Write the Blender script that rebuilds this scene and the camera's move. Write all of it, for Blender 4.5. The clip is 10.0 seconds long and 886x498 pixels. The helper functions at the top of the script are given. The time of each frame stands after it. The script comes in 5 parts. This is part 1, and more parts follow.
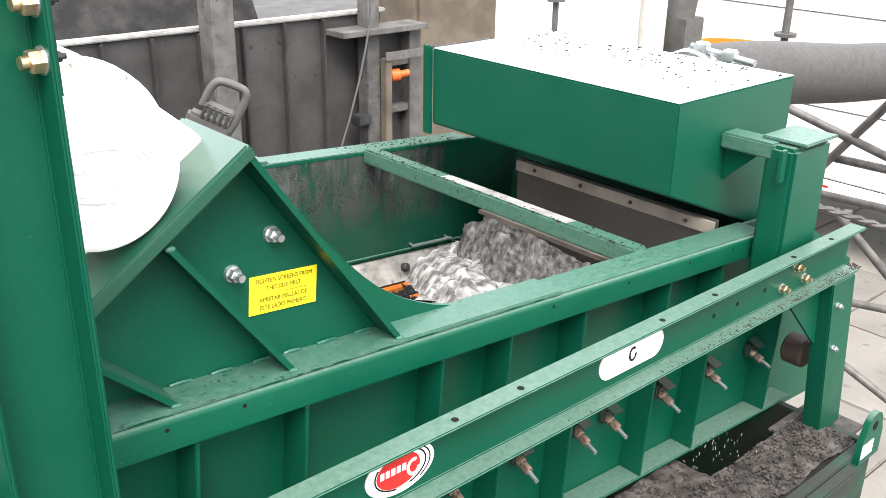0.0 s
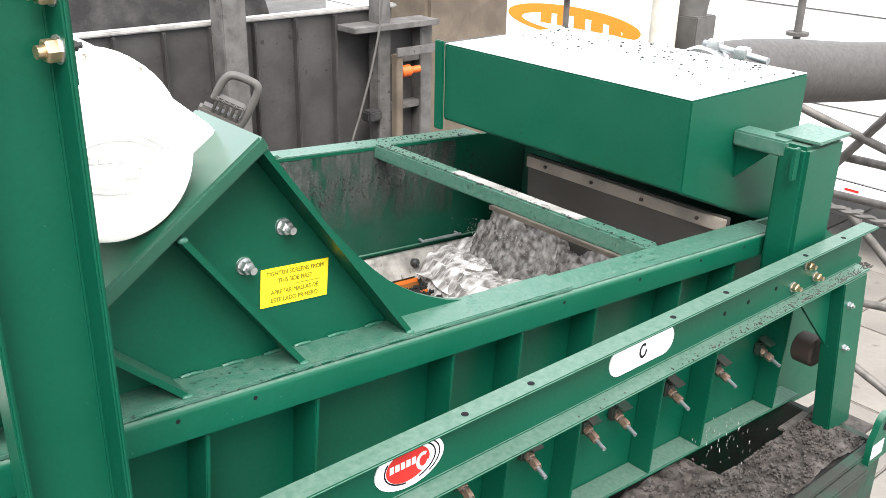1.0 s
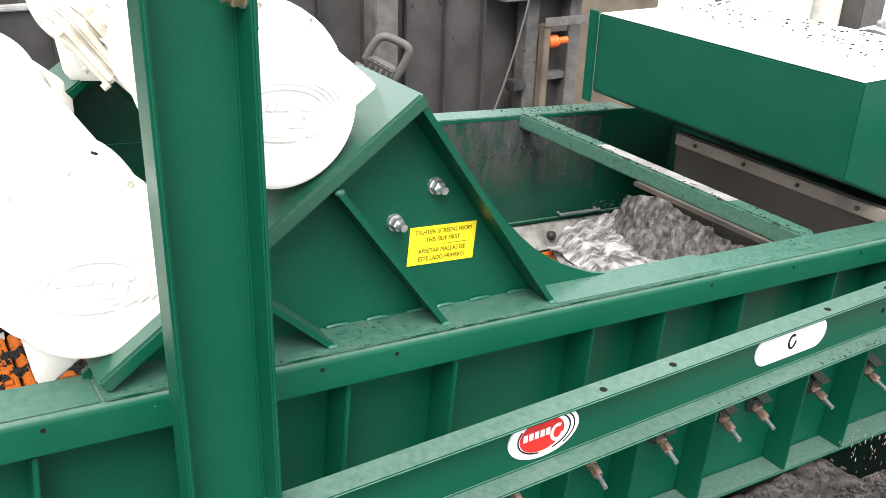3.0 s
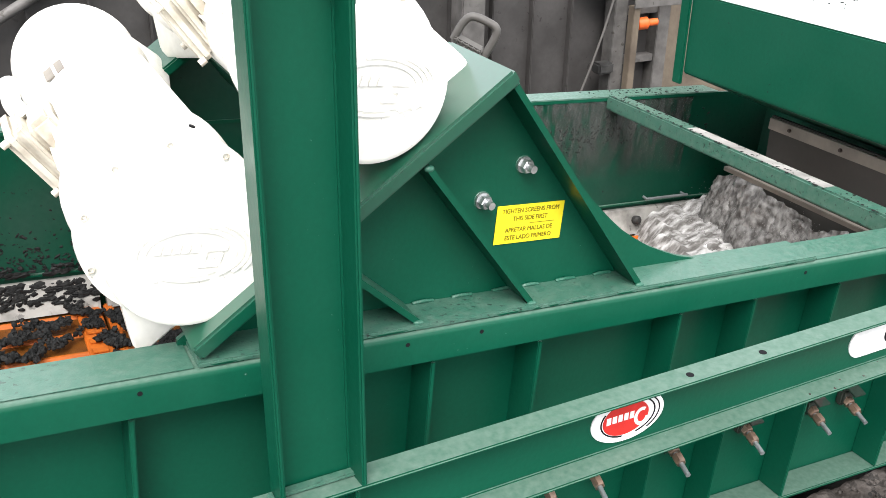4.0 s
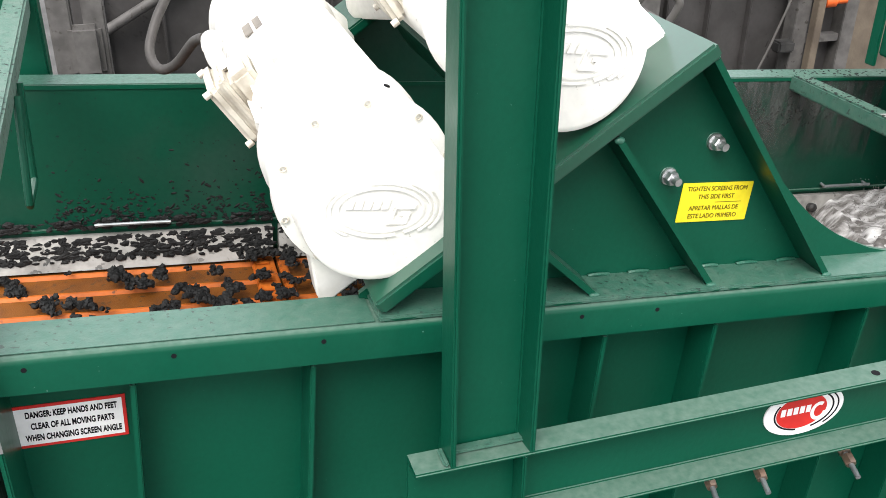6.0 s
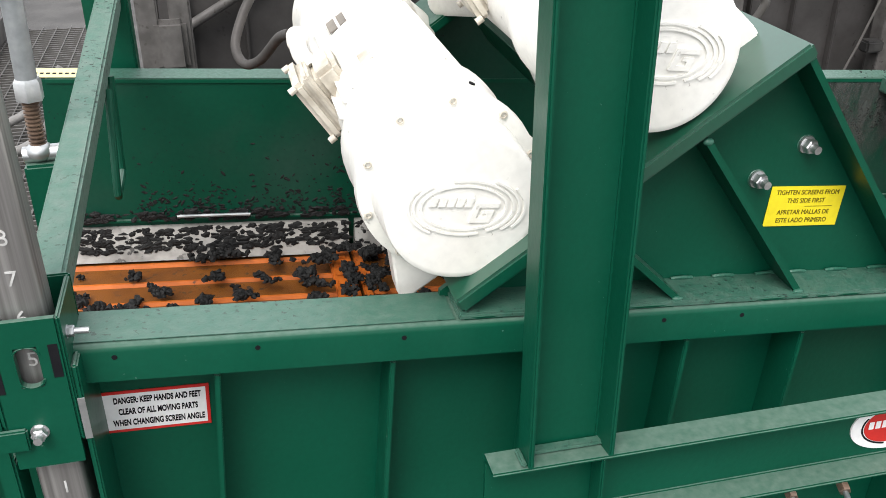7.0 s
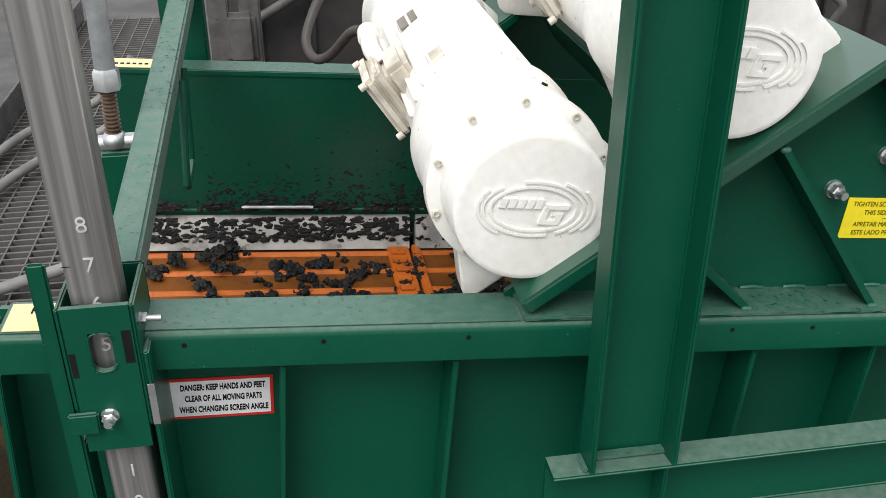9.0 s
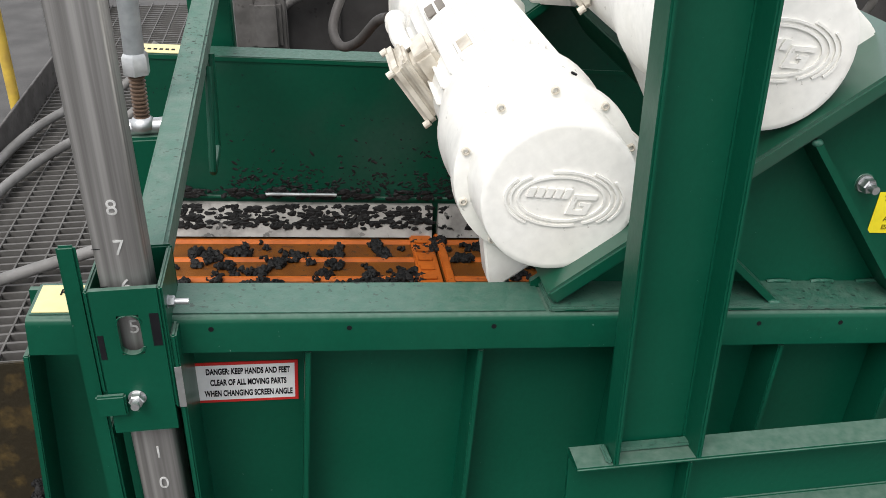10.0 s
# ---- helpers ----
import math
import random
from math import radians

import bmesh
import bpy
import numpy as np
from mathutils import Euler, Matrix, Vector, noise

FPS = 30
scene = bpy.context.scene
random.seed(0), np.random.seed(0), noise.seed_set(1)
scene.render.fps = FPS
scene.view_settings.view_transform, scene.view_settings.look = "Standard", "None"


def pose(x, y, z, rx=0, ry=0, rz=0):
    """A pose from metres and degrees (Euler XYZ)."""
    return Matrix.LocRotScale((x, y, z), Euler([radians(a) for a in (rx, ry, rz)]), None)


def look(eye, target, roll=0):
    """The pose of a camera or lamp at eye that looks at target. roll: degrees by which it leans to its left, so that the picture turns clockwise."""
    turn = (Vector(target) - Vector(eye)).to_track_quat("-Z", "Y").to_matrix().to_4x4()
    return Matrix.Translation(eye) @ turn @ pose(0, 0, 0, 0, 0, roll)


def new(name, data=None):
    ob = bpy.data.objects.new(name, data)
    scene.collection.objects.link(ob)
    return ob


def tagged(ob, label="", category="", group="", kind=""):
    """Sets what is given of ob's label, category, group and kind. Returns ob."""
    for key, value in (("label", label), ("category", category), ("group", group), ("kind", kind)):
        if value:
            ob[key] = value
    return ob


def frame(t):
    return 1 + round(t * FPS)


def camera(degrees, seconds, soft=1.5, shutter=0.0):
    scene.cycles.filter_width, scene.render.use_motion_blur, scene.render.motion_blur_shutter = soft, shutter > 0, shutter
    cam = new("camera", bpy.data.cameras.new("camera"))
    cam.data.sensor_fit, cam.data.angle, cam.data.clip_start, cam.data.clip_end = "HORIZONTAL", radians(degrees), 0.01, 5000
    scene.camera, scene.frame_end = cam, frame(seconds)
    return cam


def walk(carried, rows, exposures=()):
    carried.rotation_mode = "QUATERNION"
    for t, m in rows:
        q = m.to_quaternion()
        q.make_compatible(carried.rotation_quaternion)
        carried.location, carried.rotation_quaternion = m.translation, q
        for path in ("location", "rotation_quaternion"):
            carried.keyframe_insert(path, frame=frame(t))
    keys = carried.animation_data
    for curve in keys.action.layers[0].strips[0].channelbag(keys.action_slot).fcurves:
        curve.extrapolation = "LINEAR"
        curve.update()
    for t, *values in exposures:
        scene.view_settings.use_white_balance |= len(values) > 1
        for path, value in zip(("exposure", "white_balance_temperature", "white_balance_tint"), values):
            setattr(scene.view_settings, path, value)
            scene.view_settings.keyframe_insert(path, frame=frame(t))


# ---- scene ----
cam = camera(50.9, 10.0, soft=0.75)
PATH = [
    (0, (-1.014, -1.264, 2.676), (0.214, 0.115, 1.907), 0.9),
    (0.5, (-1.014, -1.262, 2.669), (0.206, 0.123, 1.899), 0.5),
    (1, (-1.02, -1.26, 2.669), (0.193, 0.128, 1.895), 1.2),
    (1.5, (-1.032, -1.256, 2.67), (0.137, 0.168, 1.891), 1.5),
    (2, (-1.042, -1.244, 2.661), (0.059, 0.223, 1.863), 1.1),
    (2.5, (-1.046, -1.23, 2.652), (0.0, 0.265, 1.833), 1.6),
    (4, (-1.068, -1.218, 2.632), (-0.234, 0.38, 1.766), 1.0),
    (4.5, (-1.078, -1.218, 2.629), (-0.331, 0.41, 1.74), 0.1),
    (5, (-1.102, -1.204, 2.625), (-0.418, 0.44, 1.715), 0.4),
    (5.5, (-1.122, -1.199, 2.625), (-0.504, 0.467, 1.707), 0.8),
    (7, (-1.16, -1.182, 2.627), (-0.754, 0.54, 1.693), -0.1),
    (7.5, (-1.176, -1.181, 2.625), (-0.824, 0.553, 1.692), -0.3),
    (8, (-1.183, -1.176, 2.627), (-0.877, 0.562, 1.685), -0.2),
    (8.5, (-1.185, -1.176, 2.628), (-0.889, 0.566, 1.691), -0.0),
    (9, (-1.186, -1.172, 2.63), (-0.889, 0.569, 1.69), 0.2),
    (9.5, (-1.197, -1.171, 2.629), (-0.924, 0.569, 1.68), 0.6),
    (10, (-1.201, -1.171, 2.625), (-0.943, 0.567, 1.668), 0.5),
]
walk(cam, [(t, look(eye, target, roll)) for t, eye, target, roll in PATH],
     exposures=[(0, 1.9), (1, 1.87), (2.5, 1.70), (4, 1.6), (5, 1.52), (5.5, 1.42), (7, 0.98), (8, 0.70), (10, 0.6)])

# ---- light ----
world = bpy.data.worlds.new("overcast_sky")
scene.world = world
world.use_nodes = True
wn = world.node_tree.nodes
sky = wn.new("ShaderNodeTexSky")
sky.sky_type = 'NISHITA'
sky.sun_disc = False
sky.sun_elevation, sky.sun_rotation = radians(55), radians(207)
sky.air_density, sky.dust_density = 1.0, 4.0
soften = wn.new("ShaderNodeMixRGB")
soften.inputs[0].default_value = 0.8
soften.inputs[2].default_value = (9.5, 9.6, 9.8, 1)
world.node_tree.links.new(sky.outputs[0], soften.inputs[1])
world.node_tree.links.new(soften.outputs[0], wn["Background"].inputs[0])
wn["Background"].inputs[1].default_value = 0.105
sun = new("sun", bpy.data.lights.new("sun", 'SUN'))
sun.data.energy, sun.data.angle, sun.data.color = 1.9, radians(35), (1.0, 0.97, 0.93)
sun.matrix_world = look((-2.3, -3.0, 6.0), (0.0, 0.6, 0.0))


# ---- materials ----
def nodes(name):
    m = bpy.data.materials.new(name)
    m.use_nodes = True
    t = m.node_tree
    return m, t, t.nodes["Principled BSDF"]


def noise_fac(t, scale, detail=6, lo=0.35, hi=0.65, kind="noise", stretch=None):
    co = t.nodes.new("ShaderNodeTexCoord")
    src = co.outputs["Object"]
    if stretch:
        mp = t.nodes.new("ShaderNodeMapping")
        mp.inputs["Scale"].default_value = stretch
        t.links.new(src, mp.inputs[0])
        src = mp.outputs[0]
    if kind == "noise":
        n = t.nodes.new("ShaderNodeTexNoise")
        n.inputs["Detail"].default_value = detail
    else:
        n = t.nodes.new("ShaderNodeTexVoronoi")
    n.inputs["Scale"].default_value = scale
    t.links.new(src, n.inputs["Vector"])
    r = t.nodes.new("ShaderNodeMapRange")
    r.inputs[1].default_value, r.inputs[2].default_value = lo, hi
    t.links.new(n.outputs[0], r.inputs[0])
    return r.outputs[0]


def mix(t, fac, a, b):
    n = t.nodes.new("ShaderNodeMixRGB")
    for i, v in ((0, fac), (1, a), (2, b)):
        if isinstance(v, (int, float)):
            n.inputs[i].default_value = v
        elif isinstance(v, tuple):
            n.inputs[i].default_value = (*v, 1)
        else:
            t.links.new(v, n.inputs[i])
    return n.outputs[0]


def times(t, a, b):
    n = t.nodes.new("ShaderNodeMath")
    n.operation = 'MULTIPLY'
    for i, v in ((0, a), (1, b)):
        if isinstance(v, (int, float)):
            n.inputs[i].default_value = v
        else:
            t.links.new(v, n.inputs[i])
    return n.outputs[0]


def bump(t, p, fac, strength=0.2, dist=0.002):
    b = t.nodes.new("ShaderNodeBump")
    b.inputs["Strength"].default_value, b.inputs["Distance"].default_value = strength, dist
    t.links.new(fac, b.inputs["Height"])
    t.links.new(b.outputs[0], p.inputs["Normal"])


def surface(name, base, second, rough=0.5, metal=0.0, scale=6, fine=60, lo=0.4, hi=0.65,
            specks=None, speck_scale=40, speck_cut=0.62, bumpy=0.15, rough2=None, dusty_lit_top=None, lit_top_amount=0.6, spec=0.4):
    m, t, p = nodes(name)
    col = mix(t, noise_fac(t, scale, 8, lo, hi), base, second)
    f = noise_fac(t, fine, 4, 0.3, 0.7)
    col = mix(t, times(t, f, 0.25), col, tuple(c * 0.6 for c in base))
    # Upward faces tinted paler: settled dust plus brightly lit tops, put into the colour.
    if dusty_lit_top:
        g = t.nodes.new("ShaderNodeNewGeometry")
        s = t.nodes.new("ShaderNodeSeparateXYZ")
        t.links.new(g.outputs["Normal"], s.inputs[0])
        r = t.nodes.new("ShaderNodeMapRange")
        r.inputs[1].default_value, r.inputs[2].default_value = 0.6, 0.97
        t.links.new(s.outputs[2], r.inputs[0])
        d = times(t, times(t, r.outputs[0], noise_fac(t, 70, 9, -0.25, 0.8)), lit_top_amount)
        col = mix(t, d, col, dusty_lit_top)
    if specks:
        sp = times(t, noise_fac(t, speck_scale * 0.7, 8, speck_cut - 0.01, speck_cut + 0.04), noise_fac(t, 3.1, 4, 0.42, 0.6))
        col = mix(t, sp, col, specks)
    t.links.new(col, p.inputs["Base Color"])
    p.inputs["Specular IOR Level"].default_value = spec
    p.inputs["Metallic"].default_value = metal
    if rough2 is None:
        p.inputs["Roughness"].default_value = rough
    else:
        rr = t.nodes.new("ShaderNodeMapRange")
        rr.inputs[3].default_value, rr.inputs[4].default_value = rough, rough2
        t.links.new(noise_fac(t, scale * 2, 6, 0.3, 0.7), rr.inputs[0])
        t.links.new(rr.outputs[0], p.inputs["Roughness"])
    if bumpy:
        bump(t, p, f, bumpy)
    return m


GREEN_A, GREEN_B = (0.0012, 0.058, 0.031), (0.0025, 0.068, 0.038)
# Faces pointing up take a dusty tint that also brightens them as if lit.
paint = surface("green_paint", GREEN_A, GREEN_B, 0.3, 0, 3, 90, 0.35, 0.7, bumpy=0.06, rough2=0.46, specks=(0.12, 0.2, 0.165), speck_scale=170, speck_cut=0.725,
                dusty_lit_top=(0.16, 0.215, 0.185), lit_top_amount=0.62, spec=0.22)
paint_dusty = surface("dusty_green_paint", (0.032, 0.105, 0.074), (0.062, 0.128, 0.097), 0.28, 0, 48, 160, 0.36, 0.68, specks=(0.012, 0.025, 0.02),
                      speck_scale=130, speck_cut=0.62, bumpy=0.12, rough2=0.5, spec=0.7)
# Paler copy of paint_dusty: dust, plus the bar's brighter top put into the colour.
bar_bright_dusty = surface("dusty_brightened_green_paint", (0.075, 0.15, 0.118), (0.12, 0.175, 0.148), 0.5, 0, 30, 140, 0.36, 0.68, specks=(0.02, 0.03, 0.026),
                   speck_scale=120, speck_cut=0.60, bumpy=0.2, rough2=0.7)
paint_wall = surface("splashed_green_paint", (0.0015, 0.052, 0.029), (0.014, 0.052, 0.036), 0.4, 0, 1.8, 60, 0.5, 0.66,
                     specks=(0.012, 0.013, 0.013), speck_scale=90, speck_cut=0.66, bumpy=0.1, rough2=0.55, spec=0.2)
paint_mud = surface("muddy_green_paint", (0.003, 0.048, 0.028), (0.022, 0.022, 0.018), 0.45, 0, 4, 50, 0.30, 0.56,
                    specks=(0.03, 0.026, 0.022), speck_scale=38, speck_cut=0.58, bumpy=0.25, rough2=0.75)
paint_gloss = surface("glossy_green_paint", GREEN_A, GREEN_B, 0.13, 0, 3, 90, 0.35, 0.7, bumpy=0.02, rough2=0.2, spec=0.5)
shine = paint_gloss.node_tree.nodes["Principled BSDF"]
shine.inputs["Coat Weight"].default_value, shine.inputs["Coat Roughness"].default_value, shine.inputs["Coat IOR"].default_value = 1.0, 0.3, 1.6
weld = surface("weld_bead", (0.018, 0.095, 0.062), (0.04, 0.12, 0.085), 0.4, 0, 40, 120, bumpy=0.4)
white_paint = surface("white_paint", (0.80, 0.79, 0.75), (0.74, 0.72, 0.66), 0.42, 0, 5, 50, 0.5, 0.75, bumpy=0.05,
                      rough2=0.5, specks=(0.3, 0.28, 0.24), speck_scale=90, speck_cut=0.68)
white_dirty = surface("dirty_cast_white", (0.62, 0.58, 0.50), (0.36, 0.32, 0.26), 0.55, 0, 14, 80, 0.42, 0.66, bumpy=0.2)
cream = surface("cream_seal_plastic", (0.36, 0.35, 0.33), (0.17, 0.165, 0.155), 0.45, 0, 14, 60, specks=(0.02, 0.02, 0.02),
                speck_scale=60, speck_cut=0.6, bumpy=0.1)
steel = surface("brushed_steel_tube", (0.26, 0.25, 0.24), (0.18, 0.175, 0.17), 0.34, 0.75, 9, 60, bumpy=0.05, rough2=0.5)
zinc = surface("zinc_plated_steel", (0.62, 0.63, 0.63), (0.45, 0.46, 0.47), 0.3, 0.9, 30, 80, bumpy=0.06, rough2=0.45)
galv = surface("galvanised_steel", (0.36, 0.38, 0.39), (0.24, 0.26, 0.27), 0.42, 0.7, 18, 60, bumpy=0.06, rough2=0.55)
brass = surface("yellow_zinc", (0.60, 0.46, 0.28), (0.46, 0.37, 0.26), 0.32, 0.9, 40, 90, bumpy=0.05)
copper = surface("coppery_bolt", (0.40, 0.26, 0.19), (0.26, 0.2, 0.16), 0.4, 0.8, 40, 90, bumpy=0.1)
paint_spotted = surface("spotted_green_paint", GREEN_A, GREEN_B, 0.38, 0, 3, 90, 0.35, 0.7, bumpy=0.06, rough2=0.5,
                        specks=(0.012, 0.02, 0.016), speck_scale=70, speck_cut=0.70, spec=0.25)
pale_rail = surface("pale_steel", (0.40, 0.385, 0.37), (0.22, 0.21, 0.20), 0.45, 0.2, 12, 60, bumpy=0.1)
dark = surface("black_rubber", (0.018, 0.018, 0.018), (0.035, 0.034, 0.033), 0.6, 0, 14, 80, bumpy=0.15)
brown_rubber = surface("brown_rubber", (0.035, 0.022, 0.018), (0.05, 0.035, 0.028), 0.5, 0, 14, 80, bumpy=0.15)
hose_grey = surface("grey_hose", (0.09, 0.085, 0.08), (0.06, 0.056, 0.053), 0.5, 0, 8, 60, bumpy=0.15, rough2=0.65)
rust_brown = surface("rusty_thread", (0.15, 0.10, 0.07), (0.09, 0.06, 0.045), 0.5, 0.4, 40, 120, bumpy=0.2)
grating_grey = surface("dull_grating", (0.13, 0.125, 0.12), (0.08, 0.076, 0.072), 0.6, 0.2, 12, 60, bumpy=0.1)
tube_grey = surface("weathered_scaffold_tube", (0.13, 0.12, 0.11), (0.075, 0.07, 0.066), 0.5, 0.2, 14, 60, bumpy=0.1)
hose_dark = surface("smooth_dark_hose", (0.06, 0.055, 0.052), (0.047, 0.043, 0.041), 0.5, 0, 30, 120, bumpy=0.12, rough2=0.6, spec=0.3)
etched = surface("etched_grey", (0.5, 0.5, 0.49), (0.35, 0.35, 0.34), 0.5, 0, 30, 90, bumpy=0)
hose_pale = surface("pale_grey_hose", (0.2, 0.195, 0.19), (0.13, 0.125, 0.12), 0.6, 0, 12, 60, bumpy=0.1)
apron_grey = surface("wet_grey_apron", (0.05, 0.047, 0.043), (0.035, 0.033, 0.03), 0.5, 0, 3, 40, bumpy=0.1)
strip_grey = surface("stained_strip", (0.22, 0.195, 0.165), (0.13, 0.115, 0.10), 0.55, 0, 8, 60, bumpy=0.15)
orange = surface("orange_screen_rubber", (0.52, 0.125, 0.014), (0.36, 0.085, 0.010), 0.42, 0, 9, 120, bumpy=0.12, rough2=0.6,
                 specks=(0.05, 0.03, 0.02), speck_scale=70, speck_cut=0.62)
mesh_cloth = surface("brown_screen_cloth", (0.17, 0.056, 0.006), (0.11, 0.036, 0.005), 0.5, 0, 12, 400, bumpy=0.35,
                     specks=(0.03, 0.022, 0.018), speck_scale=60, speck_cut=0.6)
mud = surface("black_wet_cuttings", (0.008, 0.0082, 0.0085), (0.016, 0.016, 0.016), 0.55, 0, 30, 160, bumpy=0.6, rough2=0.75, spec=0.22)
sludge = surface("grey_gritty_sludge", (0.032, 0.027, 0.024), (0.080, 0.069, 0.063), 0.6, 0, 16, 70, 0.38, 0.66, bumpy=1.0,
                 specks=(0.02, 0.017, 0.015), speck_scale=60, speck_cut=0.55)
tank_grey = surface("grimy_grey_steel", (0.060, 0.056, 0.055), (0.032, 0.030, 0.029), 0.6, 0.1, 5, 40, 0.36, 0.66, bumpy=0.2,
                    specks=(0.02, 0.018, 0.017), speck_scale=44, speck_cut=0.65)
tank_dark = surface("dark_mud_and_gap_shade", (0.006, 0.0056, 0.0054), (0.034, 0.032, 0.031), 0.8, 0, 7, 45, 0.42, 0.70, bumpy=0.9)
frame_grey = surface("dusty_grey_frame", (0.125, 0.118, 0.114), (0.07, 0.066, 0.063), 0.6, 0.1, 12, 60, bumpy=0.15,
                     specks=(0.05, 0.045, 0.04), speck_scale=40, speck_cut=0.62)
rusty = surface("brown_weathered_column", (0.135, 0.108, 0.08), (0.085, 0.066, 0.05), 0.75, 0, 6, 40, bumpy=0.3)
concrete = surface("concrete_slabs", (0.20, 0.185, 0.165), (0.145, 0.133, 0.12), 0.8, 0, 1.2, 25, bumpy=0.3,
                   specks=(0.12, 0.11, 0.10), speck_scale=9, speck_cut=0.62)
asphalt = surface("asphalt", (0.055, 0.053, 0.052), (0.085, 0.082, 0.08), 0.85, 0, 2, 120, bumpy=0.5)
trailer_white = surface("white_trailer_panel", (0.80, 0.80, 0.80), (0.74, 0.74, 0.735), 0.35, 0, 0.8, 12, bumpy=0.03)
yellow_paint = surface("yellow_rail_paint", (0.55, 0.38, 0.06), (0.42, 0.28, 0.06), 0.5, 0, 12, 60, bumpy=0.1)
sign_yellow = surface("yellow_sticker", (0.80, 0.66, 0.02), (0.74, 0.6, 0.02), 0.35, 0, 10, 60, bumpy=0.02)
sign_cream = surface("pale_yellow_sticker", (0.72, 0.64, 0.32), (0.66, 0.58, 0.3), 0.4, 0, 10, 60, bumpy=0.02)
sign_white = surface("white_sticker", (0.78, 0.78, 0.78), (0.7, 0.7, 0.7), 0.35, 0, 12, 60, bumpy=0.02)
sign_red = surface("red_sticker_ink", (0.55, 0.022, 0.018), (0.45, 0.02, 0.016), 0.35, 0, 12, 60, bumpy=0.02)
ink = surface("black_ink", (0.008, 0.008, 0.01), (0.012, 0.012, 0.014), 0.7, 0, 20, 60, bumpy=0, spec=0.1)
olive_ink = surface("dark_olive_ink", (0.13, 0.105, 0.012), (0.18, 0.145, 0.015), 0.5, 0, 20, 60, bumpy=0, spec=0.1)
logo_orange = surface("orange_vehicle_ink", (0.85, 0.22, 0.015), (0.8, 0.2, 0.015), 0.4, 0, 2, 20, bumpy=0)
valve_orange = surface("orange_valve", (0.7, 0.12, 0.02), (0.6, 0.1, 0.02), 0.5, 0, 20, 60, bumpy=0.05)


def streaked_steel():
    m, t, p = nodes("drawn_steel_tube")
    streak = noise_fac(t, 1.0, 5, 0.3, 0.7, stretch=(90, 90, 1.2))
    t.links.new(mix(t, streak, (0.16, 0.155, 0.15), (0.42, 0.41, 0.40)), p.inputs["Base Color"])
    p.inputs["Metallic"].default_value, p.inputs["Roughness"].default_value = 0.7, 0.36
    bump(t, p, streak, 0.1, 0.001)
    return m


tube_steel = streaked_steel()


def water_material():
    m, t, p = nodes("churned_muddy_water")
    foam = noise_fac(t, 17, 9, 0.42, 0.72, stretch=(0.8, 1.7, 1))
    murk = mix(t, noise_fac(t, 30, 9, 0.3, 0.7, stretch=(0.8, 1.8, 1)), (0.085, 0.078, 0.073), (0.20, 0.19, 0.182))
    t.links.new(mix(t, foam, murk, (0.66, 0.65, 0.645)), p.inputs["Base Color"])
    p.inputs["Roughness"].default_value, p.inputs["Specular IOR Level"].default_value = 0.75, 0.15
    bump(t, p, noise_fac(t, 90, 9, 0.2, 0.8), 0.2, 0.002)
    return m


def foam_material():
    m, t, p = nodes("white_water_foam")
    col = mix(t, noise_fac(t, 30, 10, 0.4, 0.72, stretch=(0.9, 1.5, 1)), (0.90, 0.895, 0.89), (0.78, 0.77, 0.765))
    t.links.new(col, p.inputs["Base Color"])
    p.inputs["Roughness"].default_value, p.inputs["Specular IOR Level"].default_value = 0.8, 0.15
    bump(t, p, noise_fac(t, 90, 8, 0.25, 0.75), 0.3, 0.003)
    return m


def fall_material():
    m, t, p = nodes("falling_muddy_water")
    streak = noise_fac(t, 1.0, 9, 0.38, 0.72, stretch=(38, 42, 24))
    t.links.new(mix(t, streak, (0.055, 0.050, 0.047), (0.30, 0.29, 0.28)), p.inputs["Base Color"])
    p.inputs["Roughness"].default_value = 0.45
    bump(t, p, streak, 0.3, 0.003)
    return m


def film_material():
    """A dried grey film that thins out downwards in drips."""
    m, t, p = nodes("grey_mud_film")
    co = t.nodes.new("ShaderNodeTexCoord")
    s = t.nodes.new("ShaderNodeSeparateXYZ")
    t.links.new(co.outputs["Object"], s.inputs[0])
    down = t.nodes.new("ShaderNodeMapRange")
    down.inputs[1].default_value, down.inputs[2].default_value = -0.34, -0.10
    t.links.new(s.outputs[2], down.inputs[0])
    cover = times(t, down.outputs[0], noise_fac(t, 1.0, 9, 0.30, 0.62, stretch=(26, 1, 7)))
    cover = times(t, cover, noise_fac(t, 3.0, 6, 0.22, 0.5))
    t.links.new(times(t, cover, 0.85), p.inputs["Alpha"])
    t.links.new(mix(t, noise_fac(t, 40, 6), (0.075, 0.082, 0.078), (0.045, 0.055, 0.05)), p.inputs["Base Color"])
    p.inputs["Roughness"].default_value = 0.5
    return m


film_mat = film_material()
water_mat, foam_mat, fall_mat = water_material(), foam_material(), fall_material()


# ---- mesh tools ----
def box(bm, x0, x1, y0, y1, z0, z1, bevel=0.003):
    c = Matrix.Translation(((x0 + x1) / 2, (y0 + y1) / 2, (z0 + z1) / 2)) @ Matrix.Diagonal((x1 - x0, y1 - y0, z1 - z0, 1))
    vs = bmesh.ops.create_cube(bm, size=1, matrix=c)["verts"]
    if bevel:
        es = list({e for v in vs for e in v.link_edges})
        bmesh.ops.bevel(bm, geom=es, offset=bevel, segments=2, affect='EDGES', clamp_overlap=True)
    return bm


